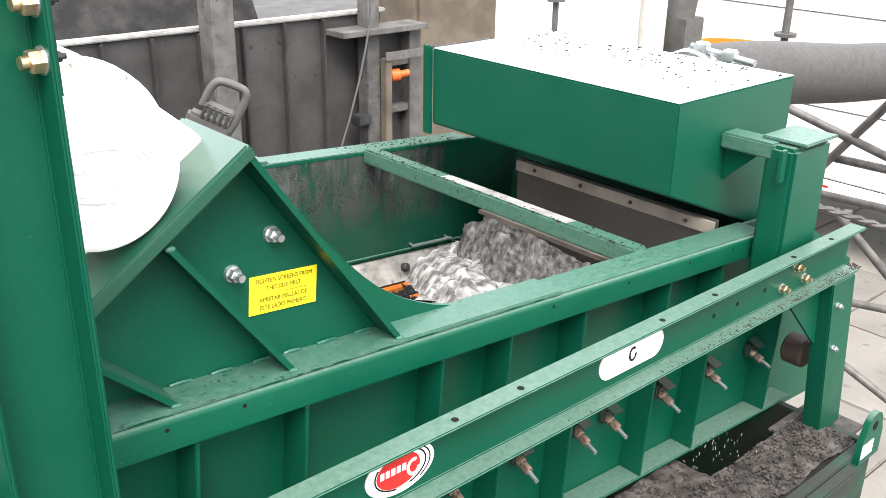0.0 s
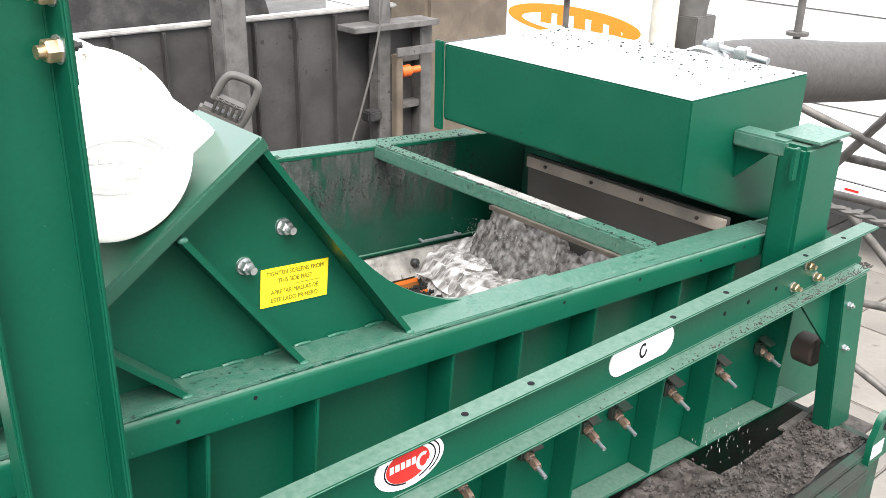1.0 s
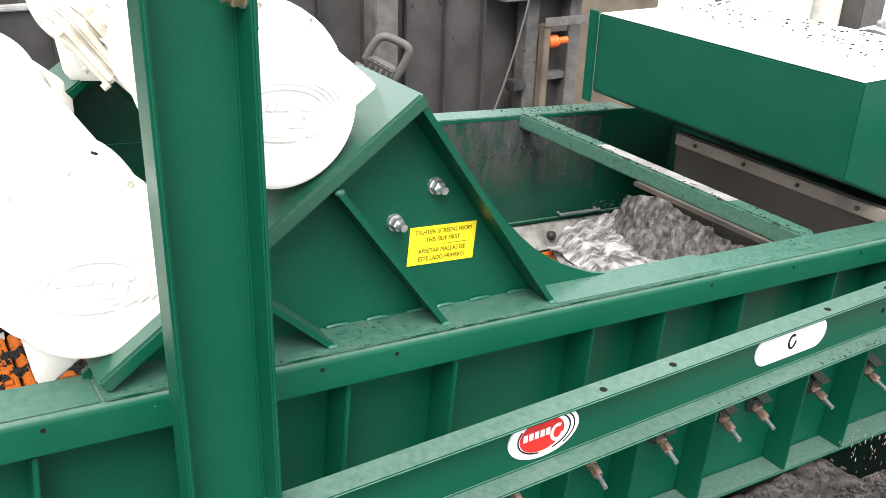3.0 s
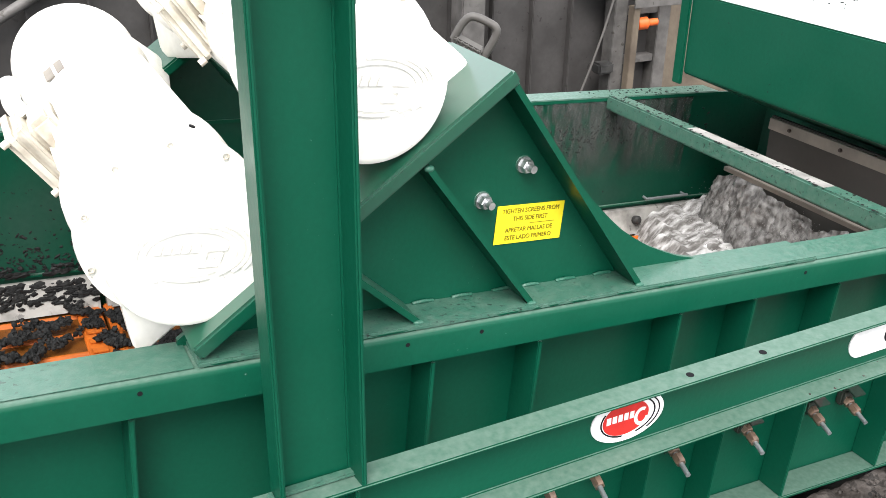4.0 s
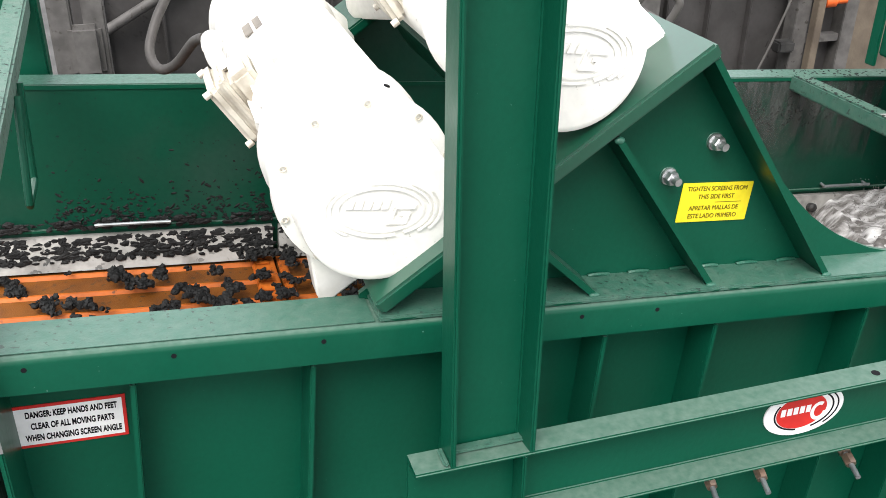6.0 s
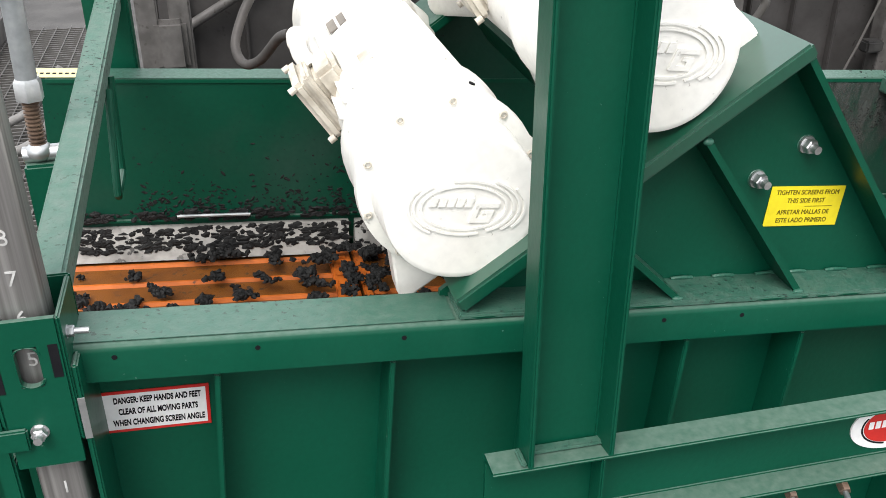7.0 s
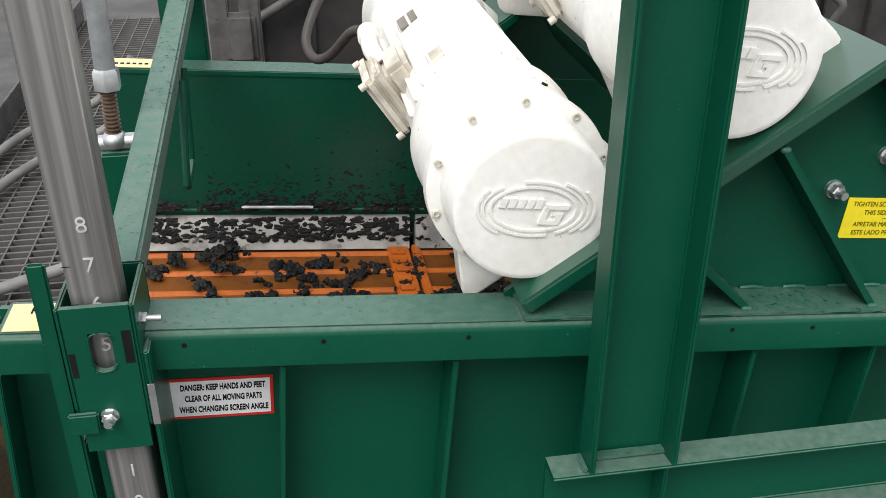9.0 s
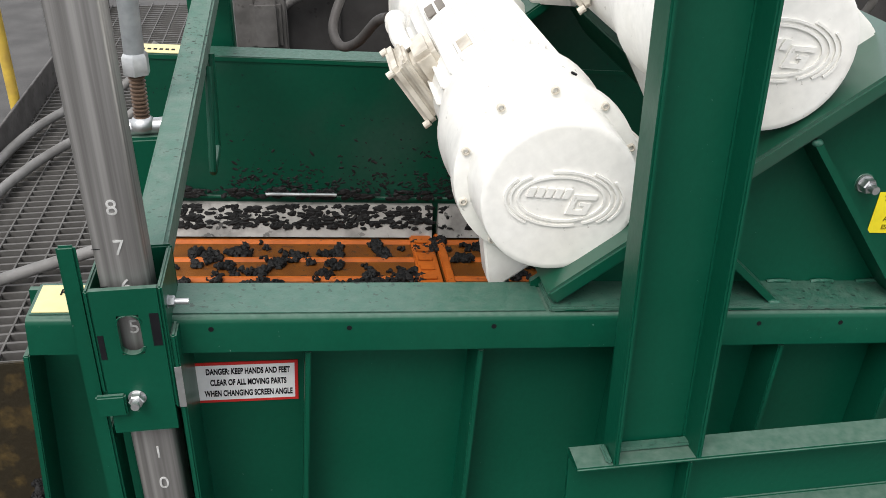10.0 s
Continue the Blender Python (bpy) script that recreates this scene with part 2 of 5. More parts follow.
def boxm(bm, m, sx, sy, sz, bevel=0.003):
    """A box of that size centred on the pose m."""
    vs = bmesh.ops.create_cube(bm, size=1, matrix=m @ Matrix.Diagonal((sx, sy, sz, 1)))["verts"]
    if bevel:
        es = list({e for v in vs for e in v.link_edges})
        bmesh.ops.bevel(bm, geom=es, offset=bevel, segments=2, affect='EDGES', clamp_overlap=True)
    return bm


def prism(bm, pts, axis, a, b):
    """A polygon pushed along an axis from a to b; pts lie in the two other axes, in their order."""
    def at(p, v):
        return {"x": (v, p[0], p[1]), "y": (p[0], v, p[1]), "z": (p[0], p[1], v)}[axis]
    lo = [bm.verts.new(at(p, a)) for p in pts]
    hi = [bm.verts.new(at(p, b)) for p in pts]
    n = len(pts)
    faces = [bm.faces.new(lo), bm.faces.new(hi[::-1])]
    for i in range(n):
        faces.append(bm.faces.new((lo[i], hi[i], hi[(i + 1) % n], lo[(i + 1) % n])))
    bmesh.ops.recalc_face_normals(bm, faces=faces)
    return bm


def turned(bm, profile, origin, way, seg=32, closed=True):
    """A turned body: profile of (distance along way, radius)."""
    way = Vector(way).normalized()
    q = way.to_track_quat('Z', 'Y').to_matrix()
    rings = []
    for s, r in profile:
        ring = []
        for i in range(seg):
            a = 2 * math.pi * i / seg
            ring.append(bm.verts.new(Vector(origin) + way * s + q @ Vector((r * math.cos(a), r * math.sin(a), 0))))
        rings.append(ring)
    for u, v in zip(rings, rings[1:]):
        for i in range(seg):
            j = (i + 1) % seg
            bm.faces.new((u[i], u[j], v[j], v[i]))
    if closed:
        bm.faces.new(rings[0][::-1])
        bm.faces.new(rings[-1])
    return bm


def rod(bm, a, b, r, seg=16):
    a, b = Vector(a), Vector(b)
    return turned(bm, [(0, r), ((b - a).length, r)], a, b - a, seg)


def swept(bm, pts, r, seg=14, smooth=6):
    """A round tube along a smooth line through pts."""
    P = [Vector(p) for p in pts]
    line = []
    for i in range(len(P) - 1):
        p0, p1, p2, p3 = P[max(i - 1, 0)], P[i], P[i + 1], P[min(i + 2, len(P) - 1)]
        for k in range(smooth):
            u = k / smooth
            line.append(0.5 * ((2 * p1) + (p2 - p0) * u + (2 * p0 - 5 * p1 + 4 * p2 - p3) * u * u + (3 * p1 - p0 - 3 * p2 + p3) * u ** 3))
    line.append(P[-1])
    rings = []
    nrm = None
    for i, p in enumerate(line):
        t = (line[min(i + 1, len(line) - 1)] - line[max(i - 1, 0)]).normalized()
        if nrm is None:
            nrm = t.orthogonal().normalized()
        nrm = (nrm - t * nrm.dot(t)).normalized()
        bi = t.cross(nrm)
        rings.append([bm.verts.new(p + r * (math.cos(2 * math.pi * k / seg) * nrm + math.sin(2 * math.pi * k / seg) * bi)) for k in range(seg)])
    for u, v in zip(rings, rings[1:]):
        for i in range(seg):
            j = (i + 1) % seg
            bm.faces.new((u[i], u[j], v[j], v[i]))
    bm.faces.new(rings[0][::-1])
    bm.faces.new(rings[-1])
    return bm


def hexagon(bm, at, way, r, h):
    return turned(bm, [(0, r), (h * 0.85, r), (h, r * 0.86)], at, way, 6)


def finish(name, bm, material, angle=35):
    me = bpy.data.meshes.new(name)
    bm.to_mesh(me)
    bm.free()
    me.materials.append(material)
    me.polygons.foreach_set("use_smooth", [True] * len(me.polygons))
    me.set_sharp_from_angle(angle=radians(angle))
    return me


def part(name, bm, material, parent, label=""):
    ob = new(name, finish(name, bm, material))
    ob.parent = parent
    return tagged(ob, label)


def thing(name, label, category, m=Matrix(), group="", kind=""):
    ob = new(name)
    ob.empty_display_size = 0.05
    ob.matrix_basis = m
    return tagged(ob, label, category, group, kind)


def single(name, bm, material, label, category, m=Matrix(), group="", kind=""):
    ob = new(name, finish(name, bm, material))
    ob.matrix_basis = m
    return tagged(ob, label, category, group, kind)


def lettering(name, words, size, material, parent, m, depth=0.0006, spacing=1.0, wide=1.0, bold=0.0):
    """Words as a mesh under parent, standing in the x-z plane and read from -y."""
    cu = bpy.data.curves.new(name, 'FONT')
    cu.body, cu.size, cu.extrude = words, size, depth
    cu.align_x, cu.align_y = 'CENTER', 'CENTER'
    cu.space_line = spacing
    cu.offset = bold
    tmp = bpy.data.objects.new(name, cu)
    scene.collection.objects.link(tmp)
    bpy.context.view_layer.update()
    me = bpy.data.meshes.new_from_object(tmp.evaluated_get(bpy.context.evaluated_depsgraph_get()))
    bpy.data.objects.remove(tmp)
    bpy.data.curves.remove(cu)
    me.transform(Matrix.Diagonal((wide, 1, 1, 1)))
    me.materials.clear()
    me.materials.append(material)
    ob = new(name, me)
    ob.parent = parent
    ob.matrix_basis = m @ pose(0, 0, 0, 90)
    return ob


def ellipse(bm, rx, rz, y0, y1, cx=0, cz=0, seg=48):
    return prism(bm, [(cx + rx * math.cos(2 * math.pi * i / seg), cz + rz * math.sin(2 * math.pi * i / seg)) for i in range(seg)], "y", y0, y1)


def arc_band(bm, rx, rz, w, a0, a1, y0, y1, seg=40, cx=0, cz=0):
    """A raised elliptic band between two angles, in the x-z plane."""
    full = a1 - a0 >= 360
    rings = []
    for i in range(seg if full else seg + 1):
        a = radians(a0 + (a1 - a0) * i / seg)
        c, s = math.cos(a), math.sin(a)
        o = (cx + (rx + w / 2) * c, cz + (rz + w / 2) * s)
        n = (cx + (rx - w / 2) * c, cz + (rz - w / 2) * s)
        rings.append([bm.verts.new((q[0], y, q[1])) for q, y in ((n, y1), (n, y0), (o, y0), (o, y1))])
    faces = []
    for k in range(len(rings) - (0 if full else 1)):
        u, v = rings[k], rings[(k + 1) % len(rings)]
        faces += [bm.faces.new((u[m], u[(m + 1) % 4], v[(m + 1) % 4], v[m])) for m in range(4)]
    if not full:
        faces += [bm.faces.new(rings[0]), bm.faces.new(rings[-1])]
    bmesh.ops.recalc_face_normals(bm, faces=faces)
    return bm


def bolt(parent, at, way, r, length, material, nut=None, washer=True):
    way = Vector(way).normalized()
    b = part("bolt", hexagon(bmesh.new(), at, way, r, r * 1.1), nut or material, parent)
    if washer:
        part("washer", turned(bmesh.new(), [(-0.004, r * 1.16), (0.0, r * 1.16)], at, way, 20), zinc, b)
    if length:
        a = Vector(at)
        part("stud", rod(bmesh.new(), a + way * r * 1.05, a + way * (r * 1.1 + length), r * 0.55, 12), material, b)
    return b


TILT_BASKET = 4.2
BK = pose(0, 0, 1.70, 0, TILT_BASKET, 0)
DECK = -0.575
NEAR, FAR = 0.247, 1.57


# ---- ground and distance ----
def build_ground():
    bm = bmesh.new()
    bmesh.ops.create_grid(bm, x_segments=40, y_segments=40, size=300, matrix=Matrix.Translation((0, 0, -0.93)))
    single("ground", bm, asphalt, "dark grey asphalt yard", "ground", kind="structure")
    yard = thing("pavement", "worn beige concrete paving slabs beside the tank", "pavement", kind="structure")
    rng = random.Random(3)
    me = []
    for k in range(4):
        b = bmesh.new()
        box(b, -0.595, 0.595, -0.595, 0.595, -0.05, 0.0 + k * 0.002, 0.008)
        me.append(finish("slab", b, concrete))
    for i in range(10):
        for j in range(13):
            s = new("slab", me[rng.randrange(4)])
            s.parent = yard
            s.matrix_basis = pose(3.2 + i * 1.2, -6 + j * 1.2, -0.875, rng.uniform(-.2, .2), rng.uniform(-.2, .2), 0)


# ---- steel frame of the machine ----
def channel(x0, x1, toe, web, depth_t, flange_t):
    """Outline of a channel that opens to -y: across from x0 to x1, toes at toe, the web's back at web."""
    return [(x0, toe), (x0 + flange_t, toe), (x0 + flange_t * 1.5, web - depth_t), (x1 - flange_t * 1.5, web - depth_t),
            (x1 - flange_t, toe), (x1, toe), (x1, web), (x0, web)]


def build_frame():
    fr = thing("shaker_skid", "dark green painted steel channel frame of a shaker", "machine frame")
    bm = bmesh.new()
    pts = [(p[1], p[0]) for p in channel(1.42, 1.58, -0.05, 0.009, 0.009, 0.008)]
    prism(bm, pts, "x", -0.808, 1.94)
    bmesh.ops.bevel(bm, geom=[e for e in bm.edges if abs(e.verts[0].co.x - e.verts[1].co.x) > 1], offset=0.003, segments=2, affect='EDGES')
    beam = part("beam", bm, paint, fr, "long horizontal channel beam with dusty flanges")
    rng = random.Random(4)
    bm = bmesh.new()
    for k in range(900):
        x = 1.98 - abs(rng.gauss(0, 0.5))
        s = rng.uniform(0.0015, 0.005)
        boxm(bm, pose(x, rng.uniform(-0.044, -0.004), 1.4275 + s * .3, rng.uniform(0, 90), rng.uniform(0, 90), 0), s, s, s * .8, 0)
    tagged(part("grit", bm, sludge, beam, "grey grit lying on the lower flange"), kind="stuff")
    for x in (0.132, 0.332, 0.86, 1.1, 1.52, 1.75, 1.95):
        part("bolt_hole", turned(bmesh.new(), [(0, 0.0085), (0.0006, 0.0085)], (x, -0.024, 1.5802), (0, 0, 1), 20), ink, beam)
    for x in (1.15, 1.27, 1.42):
        part("bolt_hole", turned(bmesh.new(), [(0, 0.007), (0.0008, 0.007)], (x, -0.0002, 1.49), (0, -1, 0), 16), ink, beam)
    for x, z in ((1.519, 1.468), (1.653, 1.466), (1.589, 1.522)):
        bolt(fr, (x, -0.004, z), (0, -1, 0), 0.014, 0.012, brass)
    bm = bmesh.new()
    prism(bm, channel(-0.747, -0.595, -0.05, 0.012, 0.010, 0.009), "z", 1.5802, 3.2)
    bmesh.ops.bevel(bm, geom=[e for e in bm.edges if abs(e.verts[0].co.z - e.verts[1].co.z) > 1], offset=0.003, segments=2, affect='EDGES')
    part("post", bm, paint, fr, "upright channel post")
    bm = bmesh.new()
    box(bm, -0.745, -0.602, -0.02, -0.0, 1.581, 1.589, 0.003)
    box(bm, -0.758, -0.748, -0.046, -0.0, 1.581, 1.588, 0.003)
    tagged(part("weld", bm, paint_dusty, fr), kind="stuff")
    part("stiffener", box(bmesh.new(), -0.614, -0.606, -0.046, -0.001, 1.43, 1.571), paint, fr)
    part("bracket", box(bmesh.new(), -0.5945, -0.586, -0.03, 0.02, 2.38, 2.9), paint, fr)
    for z in (2.432, 2.505):
        bolt(fr, (-0.6085, -0.026, z), (-1, -0.12, 0), 0.0165, 0.010, brass)
        bolt(fr, (-0.586, -0.012, z), (1, 0, 0), 0.008, 0.006, dark, washer=False)
    # upright at the feed end
    leg = bmesh.new()
    box(leg, 1.775, 1.925, -0.05, 0.015, 0.80, 1.4198, 0.004)
    for v in leg.verts:
        v.co.x += 0.17 * (1.42 - v.co.z)
    part("leg", leg, paint, fr, "short splayed leg under the beam")
    bm = bmesh.new()
    prism(bm, [(1.555, 1.4195), (1.774, 1.4195), (1.816, 1.165)], "y", -0.004, 0.006)
    part("gusset", bm, paint, fr)
    part("base_plate", box(bmesh.new(), 1.78, 2.07, -0.13, 0.09, 0.788, 0.7995), sludge, fr)
    for z in (1.16, 1.33):
        bolt(fr, (1.812 + 0.17 * (1.42 - z), -0.054, z), (0, -1, 0), 0.010, 0.006, zinc)
    # stand that holds the feed box
    bm = bmesh.new()
    box(bm, 1.53, 1.75, 0.03, 0.13, 1.38, 1.90, 0.012)
    part("stand", bm, paint, fr, "square hollow stand beside the feed box")
    bm = bmesh.new()
    boxm(bm, pose(1.66, 0.09, 1.910), 0.19, 0.15, 0.010, 0.003)
    part("cap_plate", bm, paint_dusty, fr, "dusty cap plate with mud flecks")
    part("spring", turned(bmesh.new(), [(0, 0.048), (0.008, 0.057), (0.072, 0.057), (0.08, 0.048)], (1.90, 0.05, 1.08), (0, 1, 0), 32), brown_rubber, fr,
         "brown rubber mount")
    # oval emblem and pill-shaped label on the beam
    em = part("emblem", ellipse(bmesh.new(), 0.092, 0.057, -0.0035, -0.0005, 0, 1.503), sign_white, fr, "white oval sticker with a red centre")
    part("red_oval", ellipse(bmesh.new(), 0.058, 0.04, -0.0045, -0.0036, -0.006, 1.503), sign_red, em)
    bm = bmesh.new()
    arc_band(bm, 0.068, 0.044, 0.0035, -70, 120, -0.0044, -0.0036, cz=1.503)
    arc_band(bm, 0.080, 0.050, 0.003, -50, 60, -0.0044, -0.0036, cz=1.503)
    arc_band(bm, 0.068, 0.044, 0.0035, 150, 260, -0.0044, -0.0036, cz=1.503)
    part("ring", bm, ink, em)
    for i in range(5):
        part("bar", box(bmesh.new(), -0.055 + i * 0.0145, -0.0445 + i * 0.0145, -0.0052, -0.0046, 1.499, 1.516, 0), sign_white, em)
    part("mark", arc_band(bmesh.new(), 0.015, 0.018, 0.008, 60, 350, -0.0052, -0.0046, 20, 0.034, 1.497), sign_white, em)
    bm = bmesh.new()
    n = 14
    pts = [(0.641 + 0.042 - 0.042 * math.sin(math.pi * i / n), 1.502 + 0.042 * math.cos(math.pi * i / n)) for i in range(n + 1)]
    pts += [(0.906 - 0.042 + 0.042 * math.sin(math.pi * i / n), 1.502 - 0.042 * math.cos(math.pi * i / n)) for i in range(n + 1)]
    pill = part("label", prism(bm, pts, "y", -0.0035, -0.0005), sign_white, fr, "white pill-shaped sticker")
    pale_ink = surface("pale_grey_ink", (0.62, 0.62, 0.63), (0.58, 0.58, 0.58), 0.5, bumpy=0)
    for i in range(4):
        part("bar", box(bmesh.new(), 0.668 + i * 0.018, 0.680 + i * 0.018, -0.0042, -0.0036, 1.496, 1.508, 0), pale_ink, pill)
        part("bar", box(bmesh.new(), 0.808 + i * 0.018, 0.820 + i * 0.018, -0.0042, -0.0036, 1.496, 1.508, 0), pale_ink, pill)
    part("mark", arc_band(bmesh.new(), 0.013, 0.018, 0.007, 50, 360, -0.0042, -0.0036, 20, 0.775, 1.502), ink, pill)


# ---- the vibrating basket ----
def side_outline():
    """The side plate with its raised motor mount, in the basket's x-z plane."""
    # Lower corner past x 1.98 is added, standing in for the dark tank end.
    return [(-1.69, -0.75), (1.98, -0.75), (2.0, -0.86), (2.56, -0.86), (2.56, -0.30), (2.20, -0.12), (1.95, -0.06), (1.95, -0.002), (0.44, -0.002), (0.36, 0.010), (0.30, 0.023), (0.25, 0.041), (0.205, 0.060), (0.163, 0.083), (0.12, 0.11),
            (0.08, 0.142), (0.025, 0.192), (-0.250, 0.474), (-0.835, 0.012), (-0.835, -0.002), (-1.69, -0.002)]


def build_basket():
    bk = thing("shaker_basket", "green steel vibrating shaker basket, tilted and splashed with mud", "vibrating screen", BK)
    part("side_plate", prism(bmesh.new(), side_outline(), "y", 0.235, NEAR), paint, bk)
    part("side_plate", prism(bmesh.new(), side_outline(), "y", FAR, FAR + 0.012), paint_wall, bk, "green side plate flecked with black mud")
    rng = random.Random(11)
    # rolled flanges along the top
    for y0, y1, s in ((0.14, 0.25, 1), (FAR + 0.0, FAR + 0.11, -1)):
        bm = bmesh.new()
        if s > 0:
            pts = [(y0, -0.067), (y0, -0.012), (y0 + 0.001, -0.0074), (y0 + 0.0035, -0.0035), (y0 + 0.0074, -0.001), (y0 + 0.012, 0), (y1, 0), (y1, -0.012), (y0 + 0.012, -0.012), (y0 + 0.012, -0.067)]
        else:
            pts = [(y1, -0.067), (y1, -0.010), (y1 - 0.01, 0), (y0 - 0.004, 0), (y0 - 0.004, -0.012), (y1 - 0.012, -0.012), (y1 - 0.012, -0.067)]
        prism(bm, pts, "x", -1.675, 1.66)
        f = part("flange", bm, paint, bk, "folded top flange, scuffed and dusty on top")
        a, b = (y0 + 0.012, y1) if s > 0 else (y0, y1 - 0.012)
        part("top_face", box(bmesh.new(), -1.672, -0.825, a, b, 0.0005, 0.0025, 0.001), paint_dusty, f, "worn dusty top face")
        part("top_face", box(bmesh.new(), 0.665, 1.655, a, b, 0.0005, 0.0025, 0.001), paint_dusty, f, "worn dusty top face")
        bm = bmesh.new()
        box(bm, -0.82, 0.66, a - 0.004 * s, b, 0.0005, 0.012, 0.003)
        d = part("doubler", bm, paint_dusty, f, "thicker strip welded on top")
        if s > 0:
            bm = bmesh.new()
            x = -0.81
            while x < 0.62:
                l = rng.uniform(0.02, 0.13)
                if rng.random() < 0.75:
                    swept(bm, [(x, 0.153, 0.004), (x + l / 2, 0.151, 0.006), (x + l, 0.153, 0.004)], 0.0045, 6, 3)
                x += l + rng.uniform(0.005, 0.05)
            tagged(part("weld", bm, paint, d), kind="stuff")
    for x in (-1.41 + 0.02, -1.165, -0.918, -0.43, -0.27, 0.62, 0.93, 1.22, 1.45):
        part("bolt_hole", turned(bmesh.new(), [(0, 0.0045), (0.0006, 0.0045)], (x, 0.1397, -0.021), (0, -1, 0), 12), ink, bk)
    # stiffening ribs on the near side
    for x in (-1.685, -1.232, -0.932, -0.65, -0.364, -0.115, 0.262, 0.491, 0.776, 1.16, 1.44, 1.90):
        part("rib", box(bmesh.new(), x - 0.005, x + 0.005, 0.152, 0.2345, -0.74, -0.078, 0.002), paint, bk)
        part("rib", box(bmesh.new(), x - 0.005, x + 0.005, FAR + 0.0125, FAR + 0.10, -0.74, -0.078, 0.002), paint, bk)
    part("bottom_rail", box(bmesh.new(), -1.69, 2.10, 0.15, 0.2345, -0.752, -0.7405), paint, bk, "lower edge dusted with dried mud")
    # screen tension bolts below the beam
    for x in (-0.31, 0.0, 0.135, 0.387, 0.638, 0.887, 1.03, 1.301, 1.571, 1.85):
        z = -0.528
        tb = part("tension_block", box(bmesh.new(), x - 0.025, x + 0.025, 0.21, 0.2345, z - 0.005, z + 0.045, 0.006), paint_mud, bk)
        way = Vector((-0.18, -0.95, -0.22)).normalized()
        o = Vector((x, 0.215, z + 0.012))
        part("nut", hexagon(bmesh.new(), o, way, 0.0165, 0.02), copper, tb)
        part("nut", hexagon(bmesh.new(), o + way * 0.028, way, 0.0145, 0.026), copper, tb)
        part("stud", rod(bmesh.new(), o, o + way * 0.092, 0.0065, 12), galv, tb, "bare threaded stud")
        part("lug", boxm(bmesh.new(), pose(x, 0.20, z + 0.055, 20), 0.045, 0.05, 0.006, 0.001), paint_mud, tb)
    # cross members
    part("cross_bar", box(bmesh.new(), 1.085, 1.15, NEAR + 0.0005, FAR - 0.0005, -0.045, 0.012, 0.006), paint_dusty, bk, "square cross tube with mud and worn paint on top")
    bm = bmesh.new()
    edge = [(1.093 + 0.006 * noise.noise(Vector((y * 0.05 * 40, 1, 0))), 0.52 + y * 0.05) for y in range(13)]
    edge += [(1.140 + 0.008 * noise.noise(Vector((y * 0.05 * 40, 5, 0))), 0.52 + y * 0.05) for y in range(12, -1, -1)]
    prism(bm, edge, "z", 0.0122, 0.0132)
    part("worn_patch", bm, pale_rail, bk, "pale patch where the paint has worn off")
    part("angle_bar", box(bmesh.new(), 1.178, 1.20, NEAR + 0.0005, 1.0, -0.105, -0.09, 0.002), strip_grey, bk, "thin grey strip under the cross tube")
    part("end_bar", boxm(bmesh.new(), pose(-1.497, 0.99, 0.1166, 6, 0, 0), 0.06, 1.50, 0.07, 0.006), bar_bright_dusty, bk, "square cross tube at the discharge end")
    bm = bmesh.new()
    swept(bm, [(-1.462, 1.20, 0.12), (-1.452, 1.17, -0.10), (-1.45, 1.15, -0.12), (-1.45, 1.04, -0.122), (-1.452, 1.02, -0.105), (-1.462, 1.12, 0.11)], 0.0095, 10, 4)
    part("loop", bm, paint, bk, "bent rod loop")
    # motor mount: sloped plate, ribs and studs
    m = pose(-0.541, 0, 0.264, 0, -38.5, 0)
    part("mount_plate", boxm(bmesh.new(), m @ pose(0.0, 0.275, -0.014), 0.735, 0.25, 0.03, 0.005), paint_gloss, bk, "glossy sloped mounting plate")
    for u, wide in ((-0.345, 0.03), (-0.19, 0.03), (0.06, 0.07), (0.345, 0.03)):
        bm = bmesh.new()
        boxm(bm, m @ pose(u, (0.40 + FAR - 0.185) / 2, -0.075), wide, FAR - 0.185 - 0.402, 0.14, 0.004)
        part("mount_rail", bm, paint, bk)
    bm = bmesh.new()
    boxm(bm, m @ pose(0.0, FAR - 0.06, -0.014), 0.735, 0.25, 0.03, 0.005)
    part("mount_plate", bm, paint, bk)
    # three raking ribs
    for (x0, z0), (x1, z1) in (((-0.245, 0.466), (0.127, 0.013)), ((-0.402, 0.318), (-0.148, 0.013)), ((-0.585, 0.165), (-0.402, 0.013))):
        for y0, y1 in ((0.158, 0.2345), (FAR + 0.0125, FAR + 0.09)):
            d = Vector((x1 - x0, 0, z1 - z0)).normalized()
            n = Vector((d.z, 0, -d.x)) * 0.006
            pts = [(x0 + n.x, z0 + n.z), (x0 - n.x, z0 - n.z), (x1 - n.x, z1 - n.z), (x1 + n.x, z1 + n.z)]
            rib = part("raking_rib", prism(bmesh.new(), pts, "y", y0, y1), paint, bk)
            if y0 < 1:
                bm = bmesh.new()
                bmesh.ops.create_icosphere(bm, subdivisions=2, radius=0.009, matrix=Matrix.Translation((x0, 0.163, z0)) @ Matrix.Diagonal((1.2, .8, .8, 1)))
                bmesh.ops.create_icosphere(bm, subdivisions=2, radius=0.009, matrix=Matrix.Translation((x1, 0.157, z1)) @ Matrix.Diagonal((1.3, .7, .6, 1)))
                tagged(part("weld", bm, weld, rib), kind="stuff")
    bm = bmesh.new()
    for x0, x1 in ((-0.38, -0.15), (-0.125, 0.11)):
        x = x0
        while x < x1 - 0.02:
            l = rng.uniform(0.03, 0.07)
            swept(bm, [(x, 0.231, 0.013), (x + l / 2, 0.229, 0.016), (x + l, 0.231, 0.013)], 0.004, 6, 3)
